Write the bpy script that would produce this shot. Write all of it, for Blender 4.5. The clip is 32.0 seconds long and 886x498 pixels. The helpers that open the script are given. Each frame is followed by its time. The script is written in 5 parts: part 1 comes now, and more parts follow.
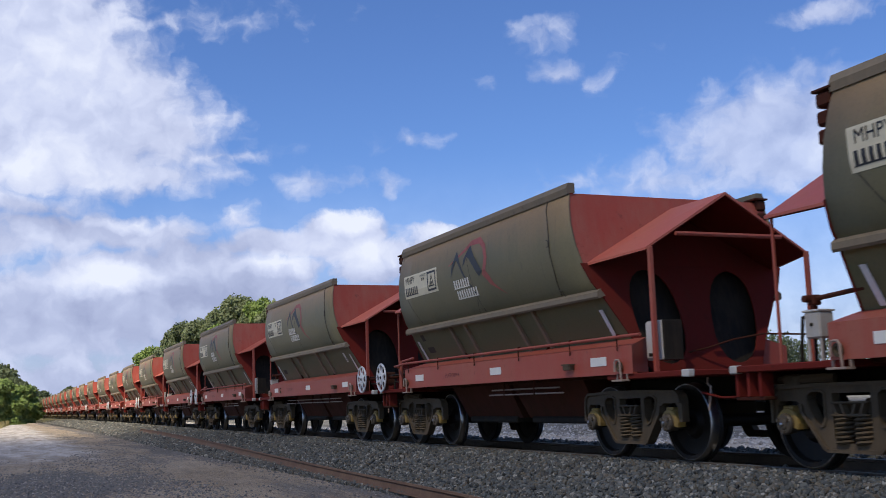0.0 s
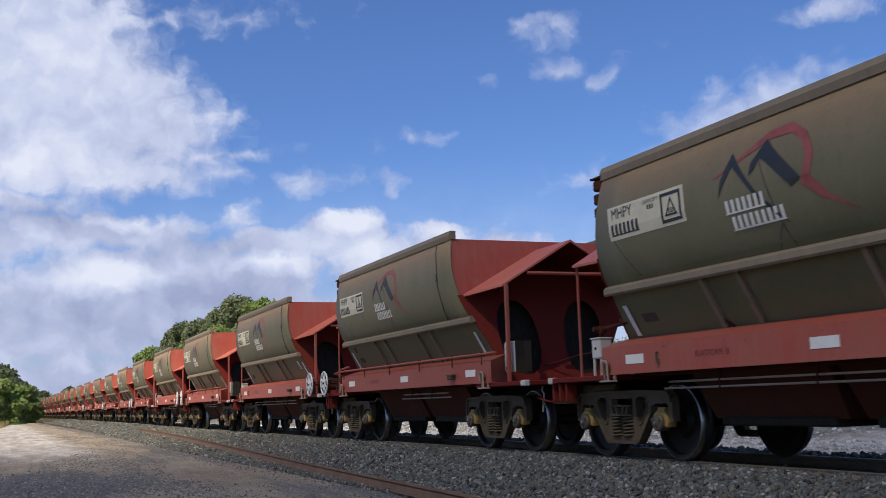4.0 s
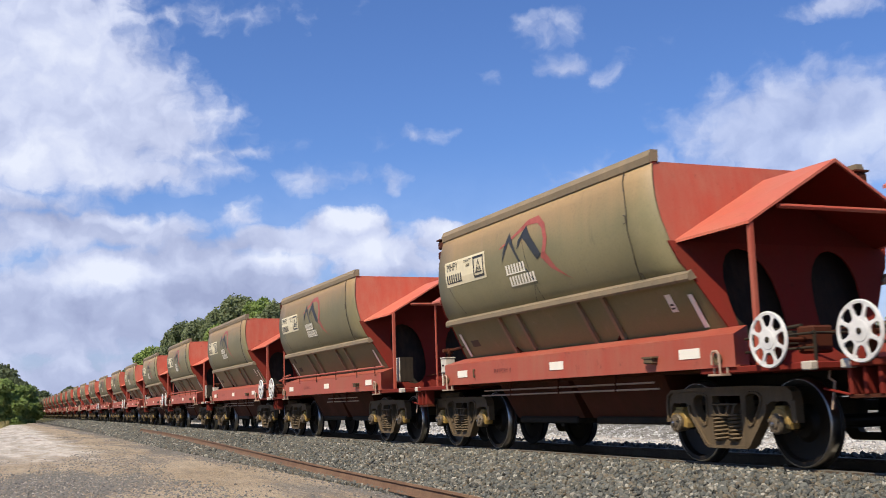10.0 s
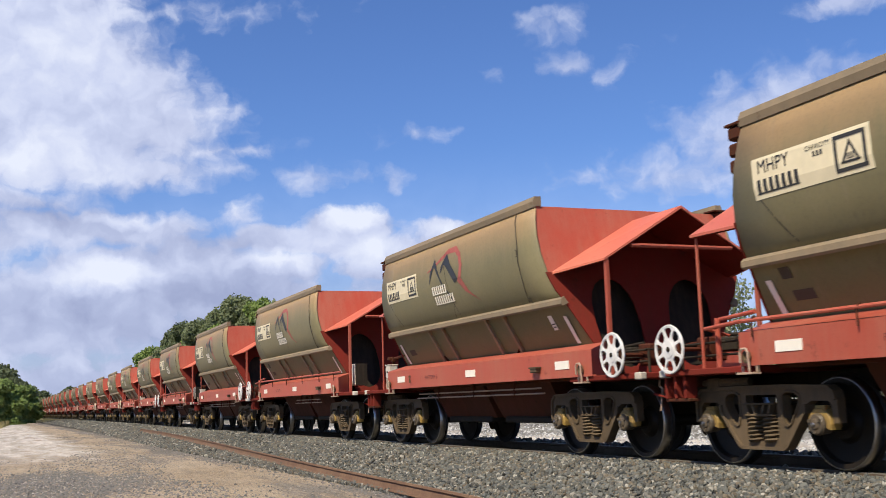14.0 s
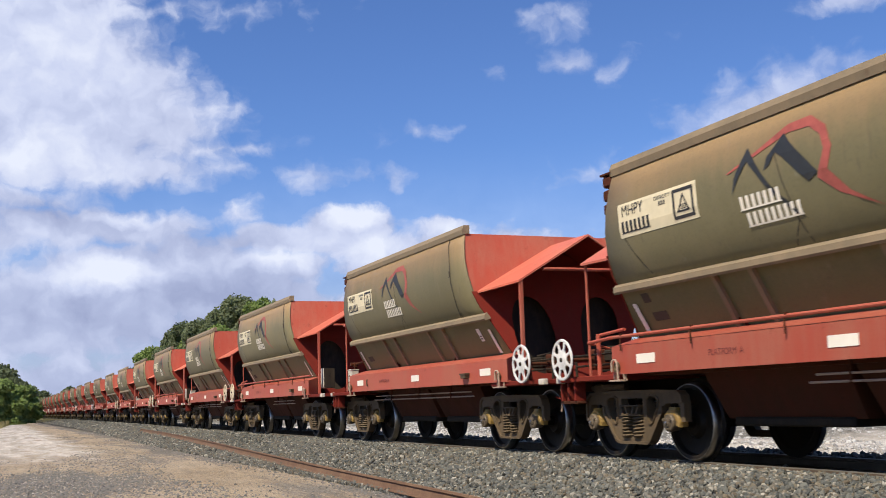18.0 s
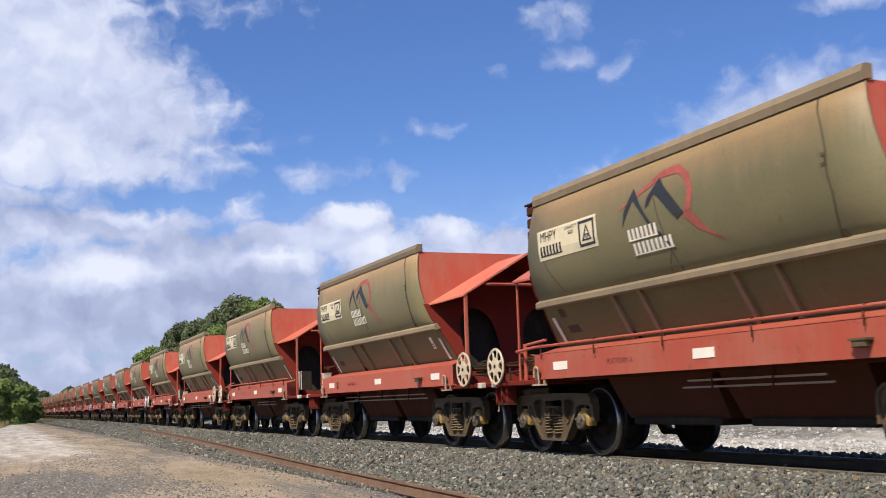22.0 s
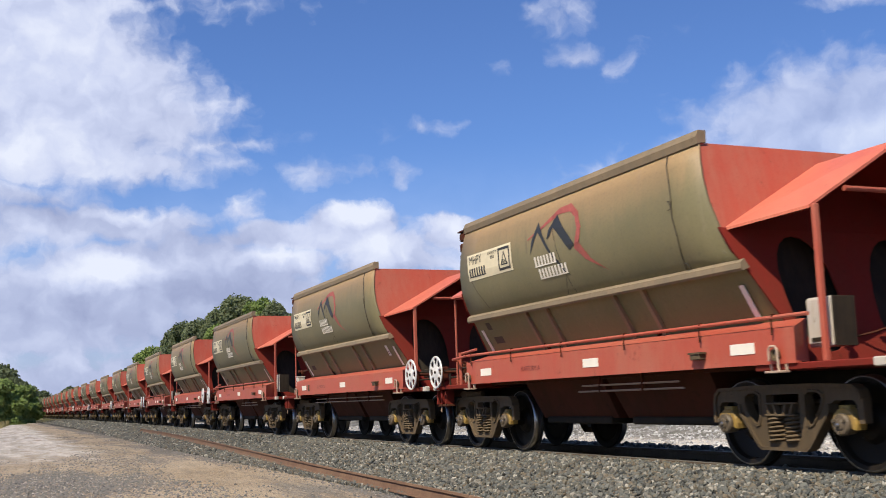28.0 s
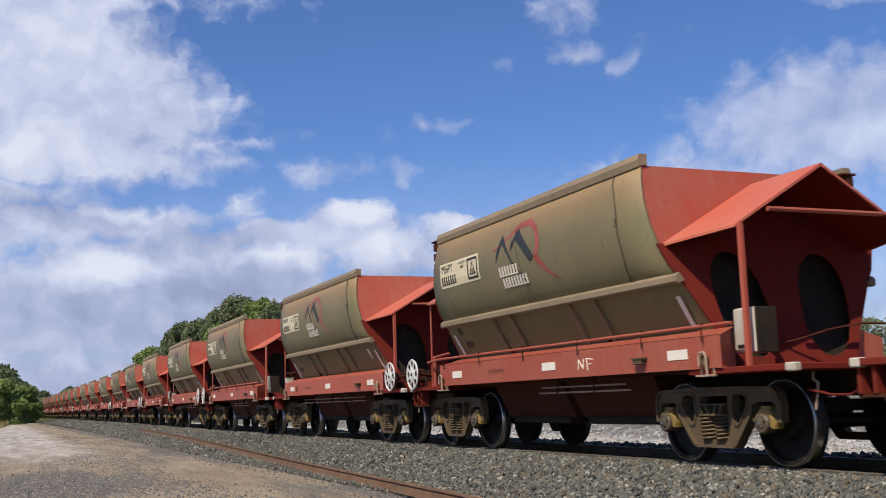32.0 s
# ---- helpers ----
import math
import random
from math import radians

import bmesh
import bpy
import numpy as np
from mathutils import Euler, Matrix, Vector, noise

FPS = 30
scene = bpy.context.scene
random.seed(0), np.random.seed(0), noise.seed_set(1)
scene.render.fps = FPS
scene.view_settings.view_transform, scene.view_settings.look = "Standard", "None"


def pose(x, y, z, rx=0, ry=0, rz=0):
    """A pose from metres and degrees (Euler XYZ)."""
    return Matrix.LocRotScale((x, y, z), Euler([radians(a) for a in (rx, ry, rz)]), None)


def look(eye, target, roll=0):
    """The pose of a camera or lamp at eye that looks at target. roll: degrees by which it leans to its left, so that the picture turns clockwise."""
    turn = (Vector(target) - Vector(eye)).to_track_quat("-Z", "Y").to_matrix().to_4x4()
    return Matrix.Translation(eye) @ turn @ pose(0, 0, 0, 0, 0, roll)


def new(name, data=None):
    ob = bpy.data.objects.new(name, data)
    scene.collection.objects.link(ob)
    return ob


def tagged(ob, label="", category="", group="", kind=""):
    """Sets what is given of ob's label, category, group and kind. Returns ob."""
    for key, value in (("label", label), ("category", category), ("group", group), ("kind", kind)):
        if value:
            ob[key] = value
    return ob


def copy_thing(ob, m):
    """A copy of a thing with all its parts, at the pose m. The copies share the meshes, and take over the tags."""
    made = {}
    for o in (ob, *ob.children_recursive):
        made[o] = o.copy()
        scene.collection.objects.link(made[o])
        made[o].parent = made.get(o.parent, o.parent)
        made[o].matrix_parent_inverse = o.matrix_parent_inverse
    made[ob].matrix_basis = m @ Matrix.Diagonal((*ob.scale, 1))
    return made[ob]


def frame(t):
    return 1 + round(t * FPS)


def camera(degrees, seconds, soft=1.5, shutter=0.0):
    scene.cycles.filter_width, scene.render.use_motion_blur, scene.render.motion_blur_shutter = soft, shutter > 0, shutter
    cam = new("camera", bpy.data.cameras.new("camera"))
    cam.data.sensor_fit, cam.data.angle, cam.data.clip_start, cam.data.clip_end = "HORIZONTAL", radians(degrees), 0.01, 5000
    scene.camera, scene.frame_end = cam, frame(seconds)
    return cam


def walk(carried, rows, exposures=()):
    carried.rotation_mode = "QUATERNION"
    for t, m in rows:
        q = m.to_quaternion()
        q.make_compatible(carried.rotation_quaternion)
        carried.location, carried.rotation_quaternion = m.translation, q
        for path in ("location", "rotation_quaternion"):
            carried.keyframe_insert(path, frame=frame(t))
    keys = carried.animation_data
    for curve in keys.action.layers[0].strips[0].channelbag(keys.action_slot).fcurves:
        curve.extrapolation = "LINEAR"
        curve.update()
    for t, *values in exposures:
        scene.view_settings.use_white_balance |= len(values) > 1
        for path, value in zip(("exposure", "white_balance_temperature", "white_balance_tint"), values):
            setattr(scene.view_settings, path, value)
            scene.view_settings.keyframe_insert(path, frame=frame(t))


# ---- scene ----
EYE = (0.0, 8.393, 0.790)
LENS = 45.1
SECONDS = 32.0


def facing(eye, yaw, tilt, lean):
    """A pose that looks yaw degrees to the right of +X and tilt degrees up."""
    a, b = radians(yaw), radians(tilt)
    way = Vector((math.cos(b) * math.cos(a), -math.cos(b) * math.sin(a), math.sin(b)))
    return look(eye, Vector(eye) + way * 20, lean)


cam = camera(LENS, SECONDS, soft=0.5, shutter=0.1)
VIEW = facing(EYE, 22.72, 8.13, -1.786)
walk(cam, [(0.0, VIEW), (SECONDS, VIEW)], [(0.0, 0.33), (3.0, 0.22), (7.0, 0.20), (10.0, 0.30), (30.0, 0.30), (31.0, 0.17), (SECONDS, 0.15)])

# ---- sky and sun ----
SUN_AZ, SUN_EL = 124.0, 51.0  # degrees from +X towards +Y, and above the horizon
world = bpy.data.worlds.new("sky")
scene.world = world
world.use_nodes = True
wn = world.node_tree
sky = wn.nodes.new("ShaderNodeTexSky")
sky.sky_type = "NISHITA"
sky.sun_disc = False
sky.sun_elevation = radians(SUN_EL)
sky.sun_rotation = radians(90 - SUN_AZ)
sky.air_density, sky.dust_density, sky.ozone_density = 1.0, 0.6, 2.2
wn.nodes["Background"].inputs["Strength"].default_value = 0.095
deep = wn.nodes.new("ShaderNodeMix")
deep.data_type, deep.blend_type = "RGBA", "MULTIPLY"
deep.inputs[0].default_value = 1.0
deep.inputs[7].default_value = (0.59, 0.78, 1.17, 1.0)  # a deep, clean southern blue
wn.links.new(sky.outputs[0], deep.inputs[6])
wn.links.new(deep.outputs[2], wn.nodes["Background"].inputs["Color"])

sun_data = bpy.data.lights.new("sun", "SUN")
sun_data.energy, sun_data.angle, sun_data.color = 5.0, radians(0.3), (1.0, 0.91, 0.76)
sun = new("sun", sun_data)
ca, sa, ce, se = (math.cos(radians(SUN_AZ)), math.sin(radians(SUN_AZ)), math.cos(radians(SUN_EL)), math.sin(radians(SUN_EL)))
sun.matrix_world = look((60 * ca * ce, 60 * sa * ce, 60 * se), (0, 0, 0))

# ---- the line of the track and the train's run ----
PITCH = 10.85       # metres from wagon to wagon
FIRST = -2          # the wagon that leads at the start
COUNT = 57
RIM0 = 11.95        # x of the front rim of wagon 0 at the start


def run(t):
    """Metres that the train has gone after t seconds."""
    return 9.800 * t + 0.01450 * t * t - 3.8e-05 * t ** 3


def smooth(a, b, x):
    u = min(1.0, max(0.0, (x - a) / (b - a)))
    return u * u * (3 - 2 * u)


def centre(x):
    """The y of the track's middle at x."""
    bend = max(0.0, x - 235.0)
    return -0.9 * smooth(28, 92, x) - bend * bend / 1500.0


def heading(x):
    return math.degrees(math.atan2(centre(x + 1) - centre(x - 1), 2.0))


# ---- materials ----
class Nodes:
    """A small builder for node materials."""

    def __init__(self, name):
        self.mat = bpy.data.materials.new(name)
        self.mat.use_nodes = True
        self.t = self.mat.node_tree
        self.t.nodes.clear()
        self.out = self.t.nodes.new("ShaderNodeOutputMaterial")

    def n(self, kind, **values):
        node = self.t.nodes.new(kind)
        for k, v in values.items():
            k = k.replace("_", " ")
            if k in node.inputs:
                self.put(node.inputs[k], v)
        return node

    def put(self, socket, v):
        if isinstance(v, bpy.types.NodeSocket):
            self.t.links.new(v, socket)
        else:
            socket.default_value = v

    def math(self, op, a, b=0.0, c=0.0, clamp=False):
        node = self.t.nodes.new("ShaderNodeMath")
        node.operation, node.use_clamp = op, clamp
        for s, v in zip(node.inputs, (a, b, c)):
            self.put(s, v)
        return node.outputs[0]

    def vec(self, op, a, b=(0, 0, 0)):
        node = self.t.nodes.new("ShaderNodeVectorMath")
        node.operation = op
        self.put(node.inputs[0], a)
        if op != "LENGTH":
            self.put(node.inputs[1], b)
        return node.outputs["Value" if op == "LENGTH" else "Vector"]

    def coords(self, which="Object"):
        return self.t.nodes.new("ShaderNodeTexCoord").outputs[which]

    def noise(self, vector, scale, detail=4.0, rough=0.55, kind="Fac", distortion=0.0):
        node = self.n("ShaderNodeTexNoise", Vector=vector, Scale=scale, Detail=detail, Roughness=rough, Distortion=distortion)
        return node.outputs[kind]

    def ramp(self, fac, *stops):
        node = self.t.nodes.new("ShaderNodeValToRGB")
        self.put(node.inputs[0], fac)
        e = node.color_ramp.elements
        while len(e) < len(stops):
            e.new(0.5)
        for el, (p, c) in zip(e, stops):
            el.position = p
            el.color = (*c, 1) if isinstance(c, tuple) else (c, c, c, 1)
        return node.outputs["Color"]

    def mix(self, fac, a, b, blend="MIX"):
        node = self.t.nodes.new("ShaderNodeMix")
        node.data_type, node.blend_type = "RGBA", blend
        self.put(node.inputs[0], fac)
        for s, v in ((node.inputs[6], a), (node.inputs[7], b)):
            self.put(s, (*v, 1) if isinstance(v, tuple) and len(v) == 3 else v)
        return node.outputs[2]

    def span(self, v, a, b, c=0.0, d=1.0):
        node = self.t.nodes.new("ShaderNodeMapRange")
        node.interpolation_type = "SMOOTHSTEP"
        for s, q in zip(node.inputs, (v, a, b, c, d)):
            self.put(s, q)
        return node.outputs[0]

    def bump(self, height, strength=0.3, distance=0.02):
        return self.n("ShaderNodeBump", Height=height, Strength=strength, Distance=distance).outputs[0]

    def finish(self, color, rough=0.6, metal=0.0, normal=None, spec=0.5):
        b = self.n("ShaderNodeBsdfPrincipled", Roughness=rough, Metallic=metal)
        self.put(b.inputs["Base Color"], (*color, 1) if isinstance(color, tuple) and len(color) == 3 else color)
        b.inputs["Specular IOR Level"].default_value = spec
        if normal is not None:
            self.put(b.inputs["Normal"], normal)
        self.t.links.new(b.outputs[0], self.out.inputs[0])
        return self.mat


def painted(name, base, dust, rust, dusty=0.45, rough=0.6, seed=0.0, scale=1.0, spec=0.22):
    """Old paint with dust films, rain streaks and specks of rust."""
    k = Nodes(name)
    p = k.vec("ADD", k.coords(), (seed, seed * 0.7, 0))
    rnd = k.t.nodes.new("ShaderNodeObjectInfo").outputs["Random"]
    shift = k.vec("ADD", p, k.n("ShaderNodeCombineXYZ", X=k.math("MULTIPLY", rnd, 37.0), Y=k.math("MULTIPLY", rnd, 11.0)).outputs[0])
    big = k.noise(shift, 0.9 * scale, 5, 0.6)
    streak = k.noise(k.vec("MULTIPLY", shift, (7.0, 7.0, 0.55)), 1.0 * scale, 5, 0.65)
    fine = k.noise(shift, 38 * scale, 4, 0.7)
    fac = k.math("MULTIPLY", k.span(k.math("ADD", k.math("MULTIPLY", big, 0.6), k.math("MULTIPLY", streak, 0.5)), 0.38, 0.78), dusty * 1.6, clamp=True)
    c = k.mix(fac, base, dust)
    c = k.mix(k.math("MULTIPLY", k.span(fine, 0.5, 0.75), 0.25), c, tuple(v * 0.55 for v in base))
    c = k.mix(k.math("MULTIPLY", k.span(k.noise(shift, 5.5 * scale, 6, 0.7), 0.60, 0.72), 0.55), c, rust)
    tone = k.math("MULTIPLY_ADD", rnd, 0.22, 0.89)
    c = k.mix(1.0, c, k.n("ShaderNodeCombineXYZ", X=tone, Y=tone, Z=tone).outputs[0], "MULTIPLY")
    h = k.math("ADD", k.math("MULTIPLY", fine, 0.35), k.math("MULTIPLY", big, 0.9))
    return k.finish(c, k.math("MULTIPLY_ADD", fac, 0.25, rough - 0.08), 0.0, k.bump(h, 0.22, 0.012), spec)


def plain(name, color, rough=0.6, metal=0.0, grain=30.0, amount=0.25, spec=0.4):
    k = Nodes(name)
    p = k.coords()
    f = k.noise(p, grain, 5, 0.65)
    g = k.noise(p, grain * 0.12, 4, 0.6)
    m = k.math("MULTIPLY", k.span(k.math("ADD", k.math("MULTIPLY", f, 0.5), k.math("MULTIPLY", g, 0.6)), 0.35, 0.8), amount * 2, clamp=True)
    c = k.mix(m, color, tuple(v * 0.45 for v in color))
    return k.finish(c, rough, metal, k.bump(f, 0.18, 0.008), spec)


def hopper_paint():
    """Olive-grey side sheets: ore dust lies thick under the rim and thins out below; the foot is a darker, greener
    olive.
    """
    k = Nodes("olive_side_paint")
    p = k.coords()
    rnd = k.t.nodes.new("ShaderNodeObjectInfo").outputs["Random"]
    s = k.vec("ADD", p, k.n("ShaderNodeCombineXYZ", X=k.math("MULTIPLY", rnd, 53.0), Y=k.math("MULTIPLY", rnd, 9.0)).outputs[0])
    z = k.n("ShaderNodeSeparateXYZ", Vector=p).outputs["Z"]
    big = k.noise(s, 0.8, 5, 0.6)
    streak = k.noise(k.vec("MULTIPLY", s, (6.0, 6.0, 0.4)), 1.0, 6, 0.7)
    fine = k.noise(s, 30, 5, 0.7)
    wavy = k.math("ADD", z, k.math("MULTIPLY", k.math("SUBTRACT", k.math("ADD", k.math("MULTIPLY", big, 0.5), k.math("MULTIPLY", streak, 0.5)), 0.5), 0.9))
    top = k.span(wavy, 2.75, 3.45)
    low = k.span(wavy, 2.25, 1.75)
    c = k.mix(k.span(big, 0.3, 0.7), (0.163, 0.142, 0.070), (0.206, 0.174, 0.088))
    c = k.mix(k.math("MULTIPLY", top, 0.85), c, (0.335, 0.212, 0.102))
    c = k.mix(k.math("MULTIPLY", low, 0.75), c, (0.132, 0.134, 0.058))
    c = k.mix(k.math("MULTIPLY", k.span(streak, 0.55, 0.8), 0.5), c, (0.24, 0.19, 0.12))
    c = k.mix(k.math("MULTIPLY", k.span(k.noise(k.vec("MULTIPLY", s, (14.0, 14.0, 0.9)), 1.0, 3, 0.6), 0.62, 0.8), 0.45), c, (0.07, 0.062, 0.045))
    c = k.mix(k.math("MULTIPLY", k.span(fine, 0.45, 0.75), 0.22), c, (0.06, 0.055, 0.04))
    c = k.mix(k.math("MULTIPLY", k.span(k.noise(s, 2.3, 7, 0.75), 0.63, 0.75), 0.4), c, (0.30, 0.27, 0.21))
    tone = k.math("MULTIPLY_ADD", rnd, 0.24, 0.88)
    c = k.mix(1.0, c, k.n("ShaderNodeCombineXYZ", X=tone, Y=tone, Z=tone).outputs[0], "MULTIPLY")
    h = k.math("ADD", k.math("MULTIPLY", fine, 0.2), k.noise(s, 1.6, 3, 0.5))
    return k.finish(c, k.math("MULTIPLY_ADD", big, 0.2, 0.42), 0.0, k.bump(h, 0.25, 0.02), 0.28)


M_OLIVE = hopper_paint()
M_RIM = painted("dusty_rim_paint", (0.195, 0.150, 0.092), (0.275, 0.203, 0.122), (0.12, 0.07, 0.04), 0.6, 0.6, 3.0)
M_RED = painted("red_oxide_paint", (0.375, 0.070, 0.040), (0.37, 0.140, 0.088), (0.14, 0.040, 0.026), 0.46, 0.55, 1.0)
# dull dark red; the shade below the sill is painted into it
M_DULL = painted("shaded_dull_red_paint", (0.078, 0.020, 0.010), (0.058, 0.029, 0.015), (0.03, 0.015, 0.009), 0.5, 0.75, 5.0, 1.0, 0.10)
M_HOOD = painted("pale_red_paint", (0.52, 0.115, 0.068), (0.52, 0.185, 0.115), (0.20, 0.06, 0.04), 0.45, 0.55, 1.7)
# darker red for bulkhead, hood underside and decks, with their shade painted in
M_SHADY = painted("shaded_red_paint", (0.170, 0.021, 0.014), (0.12, 0.030, 0.018), (0.07, 0.02, 0.012), 0.4, 0.75, 2.5, 1.0, 0.06)
M_STEEL = painted("dusty_cast_steel", (0.082, 0.057, 0.030), (0.150, 0.102, 0.056), (0.040, 0.026, 0.014), 0.5, 0.75, 7.0, 2.0)
# grime on black parts; also the painted shade of bulkhead openings and control box
M_GRIME_SHADE = painted("black_grime_and_shade", (0.022, 0.018, 0.013), (0.06, 0.045, 0.028), (0.012, 0.010, 0.009), 0.45, 0.75, 9.0, 2.0, 0.10)
M_WHEEL = painted("oily_wheel_steel", (0.012, 0.0095, 0.0065), (0.030, 0.021, 0.012), (0.008, 0.007, 0.005), 0.40, 0.55, 2.0, 2.5, 0.15)
M_TREAD = plain("polished_tread", (0.46, 0.44, 0.41), 0.28, 1.0, 20, 0.3)
M_YELLOW = painted("yellow_adapter_paint", (0.33, 0.205, 0.045), (0.18, 0.12, 0.060), (0.07, 0.05, 0.03), 0.5, 0.55, 4.0, 3.0)
M_CAP = painted("bearing_steel", (0.085, 0.065, 0.042), (0.15, 0.11, 0.068), (0.05, 0.04, 0.03), 0.4, 0.45, 6.0, 4.0)
M_MARK = plain("white_reflective_sheet", (0.80, 0.73, 0.60), 0.4, 0.0, 12, 0.10)
M_HAND = plain("white_wheel_paint", (0.72, 0.69, 0.63), 0.45, 0.0, 14, 0.28)
M_HAND_OLD = painted("soiled_cream_wheel_paint", (0.62, 0.52, 0.36), (0.50, 0.39, 0.25), (0.20, 0.11, 0.06), 0.5, 0.55, 2.2, 5.0)
M_SIGN = plain("cream_sign_paint", (0.72, 0.62, 0.40), 0.5, 0.0, 9, 0.16)
M_STENCIL = plain("faded_dark_red_paint", (0.16, 0.028, 0.022), 0.6, 0.0, 25, 0.4)
M_INK = plain("black_sign_paint", (0.035, 0.033, 0.030), 0.55, 0.0, 20, 0.2)
M_PEAK = plain("charcoal_logo_paint", (0.031, 0.033, 0.033), 0.5, 0.0, 9, 0.3)
M_LOGO = plain("faded_red_logo_paint", (0.44, 0.105, 0.078), 0.55, 0.0, 9, 0.45)
M_CABIN = painted("off_white_box_paint", (0.55, 0.50, 0.42), (0.42, 0.33, 0.22), (0.20, 0.13, 0.08), 0.4, 0.55, 8.0, 3.0)
M_STRIP = plain("pale_grey_strip", (0.80, 0.77, 0.68), 0.5, 0.0, 14, 0.15)
M_PIPE = painted("pale_pipe_paint", (0.36, 0.24, 0.17), (0.44, 0.34, 0.24), (0.14, 0.07, 0.04), 0.45, 0.5, 3.3, 3.0)
M_DARK = plain("dark_cable", (0.062, 0.050, 0.034), 0.7, 0.0, 30, 0.2)
M_RAILTOP = plain("worn_rail_head", (0.150, 0.130, 0.100), 0.5, 0.25, 8, 0.3)
M_RAILSIDE = painted("rusty_rail_web", (0.105, 0.072, 0.047), (0.175, 0.130, 0.085), (0.07, 0.04, 0.025), 0.5, 0.8, 4.4, 2.0)
M_OLDRAIL = painted("red_brown_rust", (0.115, 0.062, 0.036), (0.21, 0.130, 0.078), (0.10, 0.045, 0.025), 0.5, 0.85, 6.6, 3.0)
M_SLEEPER = plain("grey_concrete", (0.34, 0.32, 0.28), 0.85, 0.0, 14, 0.25)


def stone_material():
    k = Nodes("mixed_ballast_stone")
    isl = k.t.nodes.new("ShaderNodeNewGeometry").outputs["Random Per Island"]
    rnd = k.t.nodes.new("ShaderNodeObjectInfo").outputs["Random"]
    f = k.math("FRACT", k.math("ADD", isl, rnd))
    c = k.ramp(f, (0.0, (0.030, 0.030, 0.028)), (0.14, (0.105, 0.108, 0.100)), (0.30, (0.185, 0.180, 0.158)), (0.44, (0.070, 0.075, 0.068)),
               (0.56, (0.195, 0.160, 0.112)), (0.68, (0.120, 0.127, 0.120)), (0.80, (0.140, 0.105, 0.068)), (0.90, (0.42, 0.39, 0.33)), (1.0, (0.040, 0.038, 0.034)))
    p = k.coords()
    f2 = k.noise(p, 60, 4, 0.7)
    c = k.mix(k.math("MULTIPLY", k.span(f2, 0.4, 0.75), 0.2), c, (0.15, 0.138, 0.10))
    c = k.mix(1.0, c, (0.84, 0.84, 0.80), "MULTIPLY")
    return k.finish(c, 0.8, 0.0, k.bump(f2, 0.5, 0.006), 0.3)


M_STONE = stone_material()


def gravel_material():
    k = Nodes("blue_grey_gravel")
    isl = k.t.nodes.new("ShaderNodeNewGeometry").outputs["Random Per Island"]
    c = k.ramp(isl, (0.0, (0.055, 0.057, 0.058)), (0.3, (0.14, 0.142, 0.14)), (0.55, (0.20, 0.192, 0.172)), (0.75, (0.09, 0.092, 0.091)), (0.9, (0.29, 0.235, 0.17)), (1.0, (0.40, 0.37, 0.32)))
    f = k.noise(k.coords(), 60, 4, 0.7)
    return k.finish(k.mix(k.math("MULTIPLY", f, 0.35), c, (0.30, 0.24, 0.18)), 0.9, 0.0, k.bump(f, 0.3, 0.005), 0.25)


M_GRAVEL = gravel_material()


def rubble_material():
    k = Nodes("pale_limestone")
    isl = k.t.nodes.new("ShaderNodeNewGeometry").outputs["Random Per Island"]
    c = k.ramp(isl, (0.0, (0.22, 0.212, 0.20)), (0.5, (0.38, 0.37, 0.35)), (1.0, (0.60, 0.585, 0.56)))
    f = k.noise(k.coords(), 40, 4, 0.7)
    return k.finish(k.mix(k.math("MULTIPLY", f, 0.4), c, (0.24, 0.22, 0.19)), 0.95, 0.0, k.bump(f, 0.4, 0.01), 0.2)


M_RUBBLE = rubble_material()


